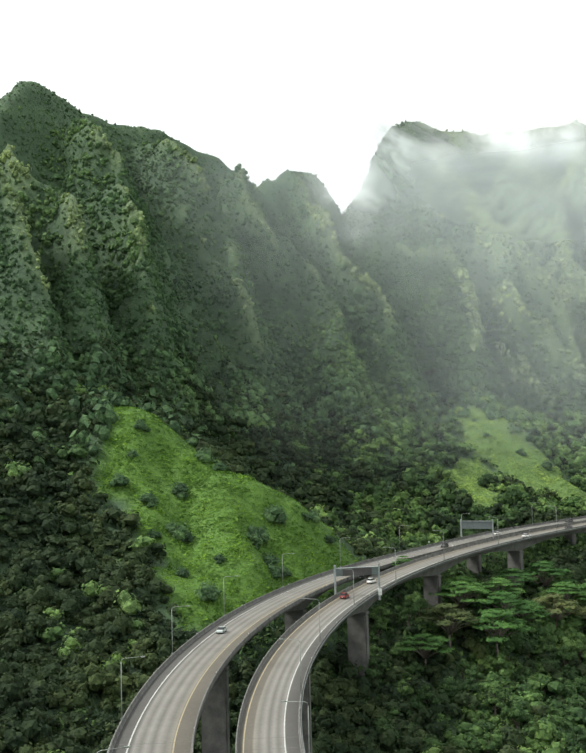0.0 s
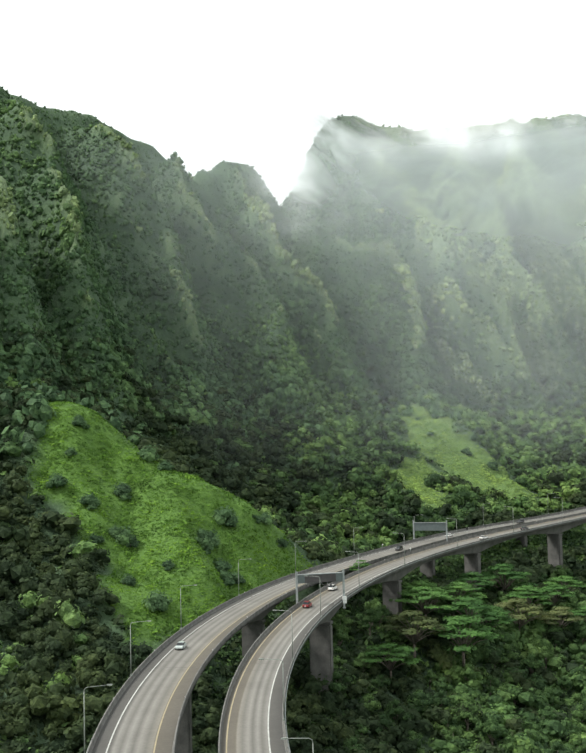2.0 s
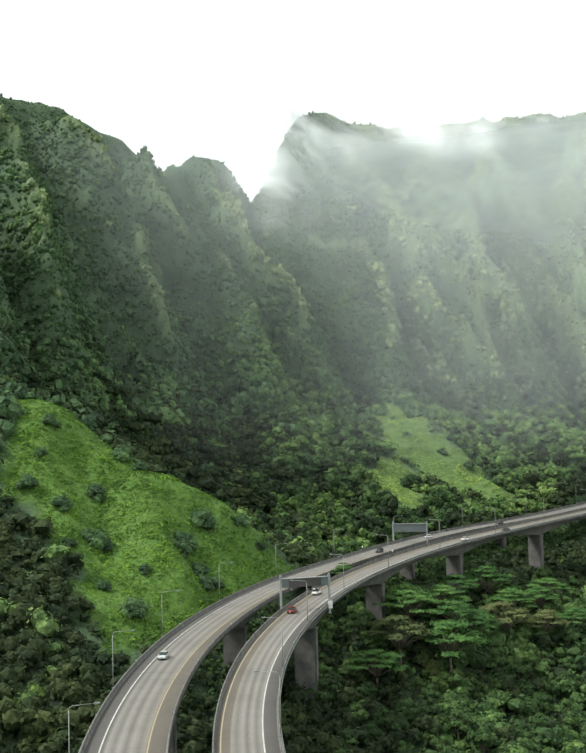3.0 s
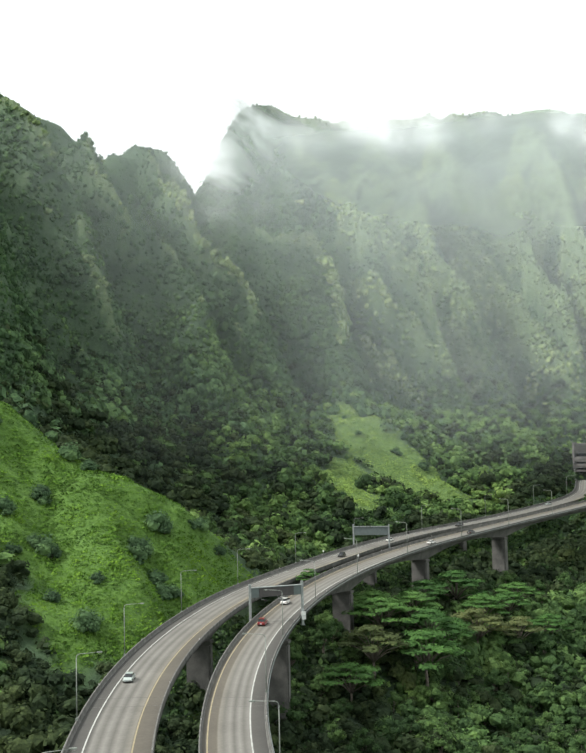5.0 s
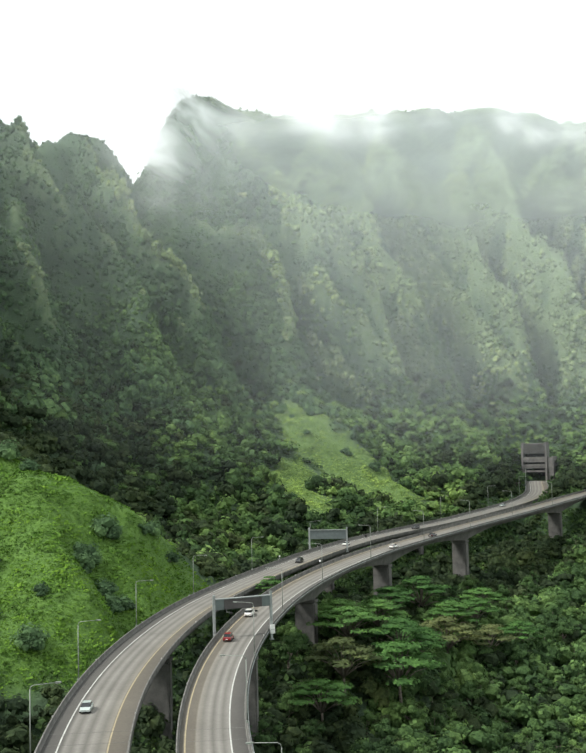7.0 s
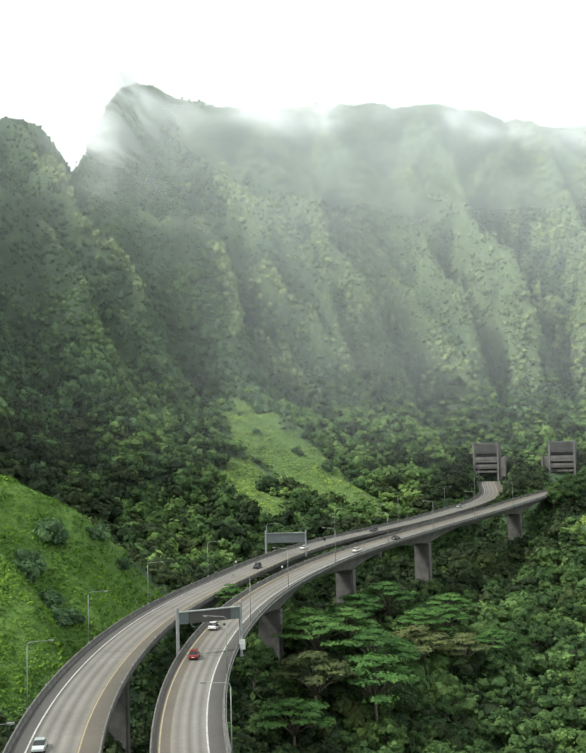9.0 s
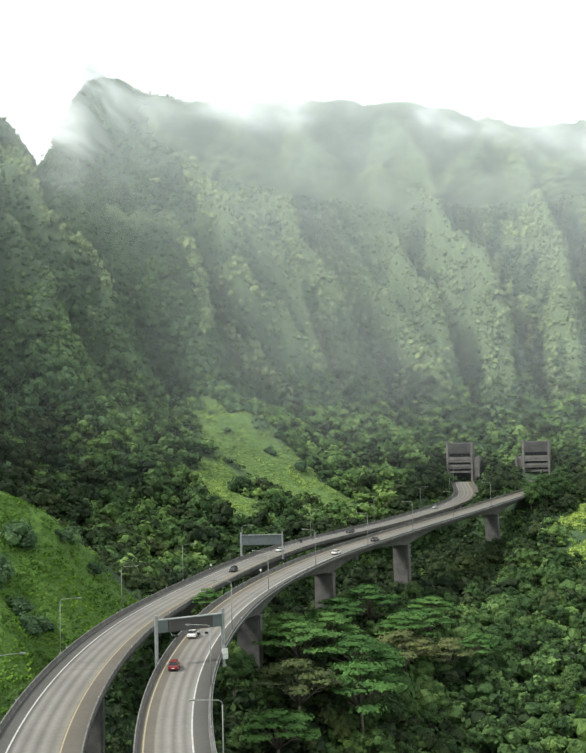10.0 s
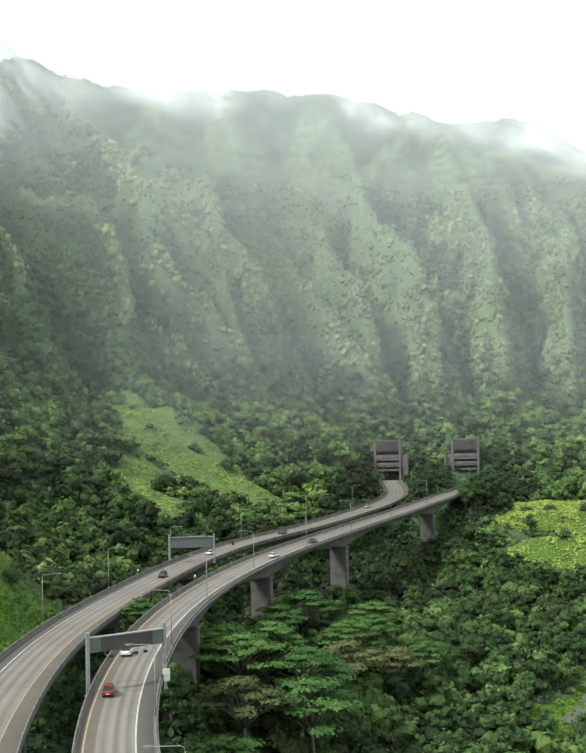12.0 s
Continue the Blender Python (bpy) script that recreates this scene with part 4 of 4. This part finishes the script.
M_SIGNBACK = plain("sign_back_aluminium", (0.13, 0.155, 0.155), 0.5, 0.4, 0.1, 0.8)
M_BLACK = plain("black_enamel", (0.02, 0.02, 0.02), 0.5, 0, 0.2, 2.0)
M_CABINET = plain("white_cabinet", (0.72, 0.72, 0.70), 0.5, 0, 0.1, 2.0)


def gantry(a, b, top, panel, face, cabinet, label):
    """A sign bridge between the feet a and b: two posts, a boxed beam with a sign panel, lamp brackets."""
    a, b = Vector(a), Vector(b)
    mid = (a + b) / 2
    wide = (b - a).length
    turn = math.degrees(math.atan2(b.y - a.y, b.x - a.x))
    root = empty("sign_gantry", pose(mid.x, mid.y, 0, 0, 0, turn), label, "sign gantry")
    for k, foot in ((-1, a.z), (1, b.z)):
        bm = bmesh.new()
        box(bm, k * wide / 2 - 0.28, -0.28, foot, k * wide / 2 + 0.28, 0.28, top, 0.05)
        post = part("post", bm, M_STEEL, root)
        bm = bmesh.new()
        box(bm, k * wide / 2 - 0.45, -0.45, foot - 0.25, k * wide / 2 + 0.45, 0.45, foot + 0.05, 0.05)
        part("base_plate", bm, M_STEEL, post)
    bm = bmesh.new()
    box(bm, -wide / 2 + 0.29, -0.25, top - 1.0 - panel, wide / 2 - 0.29, 0.35, top - 1.0, 0.06)
    beam = part("beam", bm, M_SIGNBACK, root)
    bm = bmesh.new()
    box(bm, -wide / 2 + 0.2, -0.55, top - 1.02, wide / 2 - 0.2, 0.5, top - 0.84, 0.04)
    part("hood", bm, M_STEEL, root)
    if face:
        bm = bmesh.new()
        box(bm, -wide * 0.33, -0.42, top - 0.95 - panel, wide * 0.33, -0.26, top - 1.12, 0.03)
        part("sign_panel", bm, M_SIGN, root, "dark brown blank message panel")
        for x in (-wide * 0.3, wide * 0.02, wide * 0.14):
            bm = bmesh.new()
            tube(bm, [(x, -0.3, top - 1.0 - panel), (x, -0.9, top - 1.5 - panel), (x + 0.9, -1.2, top - 1.55 - panel)], [0.05, 0.05, 0.04], 6)
            br = part("lamp_bracket", bm, M_STEEL, root)
            bm = bmesh.new()
            box(bm, x + 0.55, -1.5, top - 1.9 - panel, x + 1.15, -1.05, top - 1.5 - panel, 0.06)
            part("sign_lamp", bm, M_BLACK, br, "black floodlight box")
    if cabinet:
        bm = bmesh.new()
        box(bm, wide / 2 - 0.55, -0.85, b.z + 1.2, wide / 2 + 0.6, -0.3, b.z + 3.2, 0.05)
        cab = part("control_cabinet", bm, M_CABINET, root, "white steel control cabinet")
        bm = bmesh.new()
        box(bm, wide / 2 - 0.5, -0.9, b.z + 2.15, wide / 2 + 0.55, -0.84, b.z + 2.22)
        part("seam", bm, M_STEEL, cab)
    return root


gantry(RIGHT.at(216, -5.55, -0.6), RIGHT.at(223, 6.35, -1.6), 63.5, 2.35, True, True, "galvanised sign gantry with a dark panel spanning one carriageway")
gantry(LEFT.at(412, -6.35, -0.3), LEFT.at(416, 7.55, -0.3), 65.4, 3.4, False, False, "grey sign gantry with a blank back spanning one carriageway")


def marker_post(m, head, label):
    root = empty("marker_post", m, label, "post", "posts on the barriers")
    bm = bmesh.new()
    tube(bm, [(0, 0, -1.0), (0, 0, 2.4)], [0.07, 0.06], 6)
    part("pole", bm, M_STEEL, root)
    if head:
        bm = bmesh.new()
        w = 0.45 if head == 1 else 0.24
        box(bm, -w, -0.1, 2.9 - 2.4 * w, w, 0.12, 2.9, 0.05)
        part("sign_head", bm, M_BLACK if head == 1 else M_CABINET, root)
    return root


marker_post(on_line(RIGHT, 360, 6.1), 0, "bare steel post fixed to the bridge barrier")
marker_post(on_line(LEFT, 437, 7.3), 1, "steel post with a dark sign head on the barrier")
marker_post(on_line(LEFT, 380, -6.1) @ pose(0, 0, -1.6), 2, "short post with a small white plate on the barrier")
marker_post(on_line(RIGHT, 318, -5.3) @ pose(0, 0, -1.6), 2, "short post with a small white plate on the barrier")


# ---- cars ----
M_GLASS = plain("car_glass", (0.015, 0.018, 0.02), 0.12, 0, 0.1, 1.0)
M_TYRE = plain("tyre_rubber", (0.02, 0.02, 0.02), 0.85, 0, 0.2, 6.0)
M_RIM = plain("alloy_rim", (0.5, 0.5, 0.5), 0.3, 0.8, 0.1, 6.0)
M_RED_LENS = plain("red_lamp_lens", (0.35, 0.01, 0.01), 0.25, 0, 0.05, 4.0)


def paint(name, colour):
    m = plain(name, colour, 0.3, 0.0, 0.04, 1.0)
    m.node_tree.nodes["Principled BSDF"].inputs["Coat Weight"].default_value = 0.6
    return m


def loft(bm, sections):
    """Joins (y, [(x, z)...]) rings into a closed hull."""
    rings = [[bm.verts.new((x, y, z)) for x, z in ring] for y, ring in sections]
    n = len(rings[0])
    for a, b in zip(rings, rings[1:]):
        for k in range(n):
            bm.faces.new((a[k], a[(k + 1) % n], b[(k + 1) % n], b[k]))
    bm.faces.new(rings[0])
    bm.faces.new(list(reversed(rings[-1])))
    bmesh.ops.recalc_face_normals(bm, faces=bm.faces)
    return bm


def ring(w, z0, z1):
    return [(-w, z0), (w, z0), (w * 1.02, (z0 + z1) / 2), (w * 0.9, z1), (-w * 0.9, z1), (-w * 1.02, (z0 + z1) / 2)]


def car(m, mat, suv, label):
    root = empty("car", m, label, "car", "cars on the viaducts")
    roof, belt = (1.72, 1.02) if suv else (1.42, 0.9)
    bm = bmesh.new()
    loft(bm, [(-2.3, ring(0.78, 0.4, 0.8)), (-2.15, ring(0.88, 0.3, belt)), (-0.9, ring(0.92, 0.28, belt + 0.02)), (0.9, ring(0.92, 0.28, belt)), (1.9, ring(0.88, 0.3, belt - 0.1)), (2.3, ring(0.74, 0.38, 0.66))])
    body = part("body", bm, mat, root, smooth=False)
    back = -2.05 if suv else -1.55
    bm = bmesh.new()
    loft(bm, [(back, ring(0.82, belt - 0.02, belt + 0.04)), (back + 0.35, ring(0.74, belt - 0.02, roof - 0.07)), (0.1, ring(0.74, belt - 0.02, roof - 0.05)), (1.15, ring(0.8, belt - 0.04, belt + 0.03))])
    part("windows", bm, M_GLASS, root, "dark tinted glass")
    bm = bmesh.new()
    loft(bm, [(back + 0.3, ring(0.66, roof - 0.1, roof - 0.03)), (-0.6, ring(0.7, roof - 0.1, roof + 0.02)), (0.2, ring(0.66, roof - 0.1, roof - 0.02))])
    part("roof", bm, mat, root)
    for sx in (-1, 1):
        for y in (-1.4, 1.42):
            bm = bmesh.new()
            bmesh.ops.create_cone(bm, cap_ends=True, segments=14, radius1=0.34, radius2=0.34, depth=0.24, matrix=pose(sx * 0.82, y, 0.34, 0, 90, 0))
            wheel = part("wheel", bm, M_TYRE, root, "black rubber tyre")
            bm = bmesh.new()
            bmesh.ops.create_cone(bm, cap_ends=True, segments=10, radius1=0.2, radius2=0.2, depth=0.26, matrix=pose(sx * 0.82, y, 0.34, 0, 90, 0))
            part("rim", bm, M_RIM, wheel)
        bm = bmesh.new()
        box(bm, sx * 0.6 - 0.18, 2.08, 0.56, sx * 0.6 + 0.18, 2.24, 0.7, 0.03)
        part("headlight", bm, M_LENS, root)
        bm = bmesh.new()
        box(bm, sx * 0.66 - 0.14, -2.3, 0.66, sx * 0.66 + 0.14, -2.16, 0.84, 0.03)
        part("tail_light", bm, M_RED_LENS, root)
    bm = bmesh.new()
    box(bm, -0.26, -2.36, 0.5, 0.26, -2.28, 0.62, 0.01)
    part("number_plate", bm, M_CABINET, root, "plain pale plate")
    return root


P_WHITE, P_RED, P_BLACK, P_SILVER = paint("white_paint", (0.72, 0.71, 0.68)), paint("red_paint", (0.2, 0.012, 0.014)), paint("black_paint", (0.018, 0.018, 0.02)), paint("silver_green_paint", (0.42, 0.47, 0.45))
for line, s, off, away, mat, suv, label in (
        (RIGHT, 214, -2.0, True, P_RED, True, "red sport utility car driving on the viaduct"),
        (RIGHT, 241, -2.3, True, P_WHITE, True, "white sport utility car driving on the viaduct"),
        (RIGHT, 365, 1.6, True, P_WHITE, False, "white saloon car driving on the viaduct"),
        (RIGHT, 398, 1.6, True, P_BLACK, False, "black saloon car driving on the viaduct"),
        (LEFT, 180, -1.5, False, P_SILVER, False, "pale silver saloon car coming down the viaduct"),
        (LEFT, 379, 1.6, False, P_BLACK, True, "black sport utility car coming down the viaduct"),
        (LEFT, 433, 0.4, False, P_WHITE, False, "white saloon car coming down the viaduct"),
        (LEFT, 492, 0.6, False, P_BLACK, True, "black sport utility car coming down the viaduct"),
        (LEFT, 585, -1.8, False, P_SILVER, False, "pale silver saloon car coming down the viaduct")):
    car(pose(*line.at(s, off, 0.01), 0, 0, line.heading(s) + (0 if away else 180)), mat, suv, label)


# ---- mist ----
def mist_material(name, lo, hi, colour):
    m = bpy.data.materials.new(name)
    m.use_nodes = True
    n, l = m.node_tree.nodes, m.node_tree.links
    n.remove(n["Principled BSDF"])
    a = n.new("ShaderNodeAttribute")
    a.attribute_name = "veil"
    p = noise_node(n, l, 0.019, 8.0, rough=0.6)
    p.inputs["Distortion"].default_value = 0.6
    f = ramp(n, l, p.outputs["Fac"], [(0.33, (lo, lo, lo)), (0.68, (hi, hi, hi))])
    mul = n.new("ShaderNodeMath")
    mul.operation, mul.use_clamp = "MULTIPLY", True
    l.new(a.outputs["Fac"], mul.inputs[0])
    l.new(f.outputs[0], mul.inputs[1])
    d, t, x = n.new("ShaderNodeBsdfDiffuse"), n.new("ShaderNodeBsdfTranslucent"), n.new("ShaderNodeBsdfTransparent")
    for k in (d, t):
        k.inputs["Color"].default_value = (*colour, 1)
    s, o = n.new("ShaderNodeMixShader"), n.new("ShaderNodeMixShader")
    s.inputs[0].default_value = 0.35
    l.new(d.outputs[0], s.inputs[1])
    l.new(t.outputs[0], s.inputs[2])
    l.new(mul.outputs[0], o.inputs[0])
    l.new(x.outputs[0], o.inputs[1])
    l.new(s.outputs[0], o.inputs[2])
    l.new(o.outputs[0], n["Material Output"].inputs[0])
    return m


M_HAZE, M_MIST = mist_material("haze", 0.88, 1.12, (0.88, 0.955, 1.0)), mist_material("mist", 0.3, 1.45, (0.97, 0.99, 1.0))
# thicker drifts: bearing in degrees from the valley's mouth, depth below the crest, spreads, thickness
DRIFTS = [(4.6, 10, 3.0, 80, 0.97), (5.4, 70, 2.2, 60, 0.62), (8.0, 60, 2.2, 60, 0.3), (10.6, 40, 1.3, 20, 0.3), (13.6, 20, 1.3, 20, 0.7), (15.6, 34, 1.4, 22, 0.5), (18.0, 30, 1.0, 26, 0.75),
          (21.4, 26, 1.4, 18, 0.25), (25.4, 26, 0.8, 22, 0.75), (26.6, 44, 0.8, 16, 0.5), (28.6, 34, 1.3, 14, 0.35), (31.4, 30, 1.4, 20, 0.5), (36.0, 24, 2.0, 26, 0.7), (37.4, 66, 1.6, 18, 0.4), (34.0, 46, 1.2, 16, 0.4), (42, 30, 4.0, 40, 0.7)]


# the far crest: bearing, height, distance
BEARINGS, CRESTS, REACH = [4, 7.2, 11.6, 17.1, 21.2, 25.3, 29.9, 38, 52], [405, 410, 397, 407, 417, 424, 414, 425, 425], [905, 917, 929, 957, 991, 1030, 1072, 1175, 1300]


def mist_sheet(A, Z, R, share, mat, label):
    X, Y = -15 + R * np.sin(np.radians(A)), 75 + R * np.cos(np.radians(A))
    i = np.arange(A.size).reshape(A.shape)
    q = np.stack([i[:-1, :-1], i[:-1, 1:], i[1:, 1:], i[1:, :-1]], -1).reshape(-1, 4)
    ob = mesh_object("mist", np.stack([X, Y, Z], -1), [q], mat, smooth=True)
    at = ob.data.attributes.new("veil", "FLOAT", "POINT")
    at.data.foreach_set("value", np.clip(share, 0, 0.97).ravel().astype(np.float32))
    return tagged(ob, label, "mist", kind="stuff")


def haze():
    """A thin haze across the valley's head, denser with height."""
    A, Q = np.meshgrid(np.linspace(-14, 52, 50), np.linspace(-0.16, 1.3, 42))
    slope = np.interp(A, [-14, 0, 4, 7.2, 11.6, 17.1, 21.2, 25.3, 29.9, 38, 52], [0.34, 0.32, 0.31, 0.333, 0.323, 0.319, 0.325, 0.324, 0.3, 0.279, 0.26]) * Q
    R = 420 / (1 - 0.9 * slope)
    share = smooth01((A + 12) / 24.0) * (1 - 0.3 * np.exp(-((A - 5) / 5) ** 2)) * ((0.06 + 0.072 * smooth01((A - 4) / 14.0)) * smooth01((Q + 0.16) / 0.4) + 0.3 * smooth01((Q - 0.25) / 0.95)) * (1 - smooth01((Q - 0.95) / 0.11))
    return mist_sheet(A, 97 + R * slope, R, share, M_HAZE, "thin pale haze hanging across the head of the valley")


def drifts():
    """Drifts of mist that hang close before the cliffs, just under the crest."""
    A, Z = np.meshgrid(np.linspace(-2, 52, 120), np.linspace(200, 440, 70))
    high = np.interp(A, BEARINGS, CRESTS)
    R = np.interp(A, BEARINGS, REACH) - 92 + 1.0 * (Z - high) - 40 * smooth01((10 - A) / 4)
    top = 97 + (high - 97) * 0.93
    share = 0.2 * np.exp(-((Z - top + 5) / 30) ** 2) * smooth01((A - 3) / 3)
    for b, h, wb, wh, k in DRIFTS:
        share = 1 - (1 - share) * (1 - min(0.97, 1.25 * k) * np.exp(-((A - b) / wb) ** 2 - ((Z - top + h) / wh) ** 2))
    return mist_sheet(A, Z, R, share * smooth01((A - 1) / 4) * smooth01((high + 4 - 50 * smooth01((11 - A) / 4) - Z) / 20) * smooth01((Z - 200) / 50), M_MIST, "thin white mist drifting before the cliffs")


haze()
drifts()
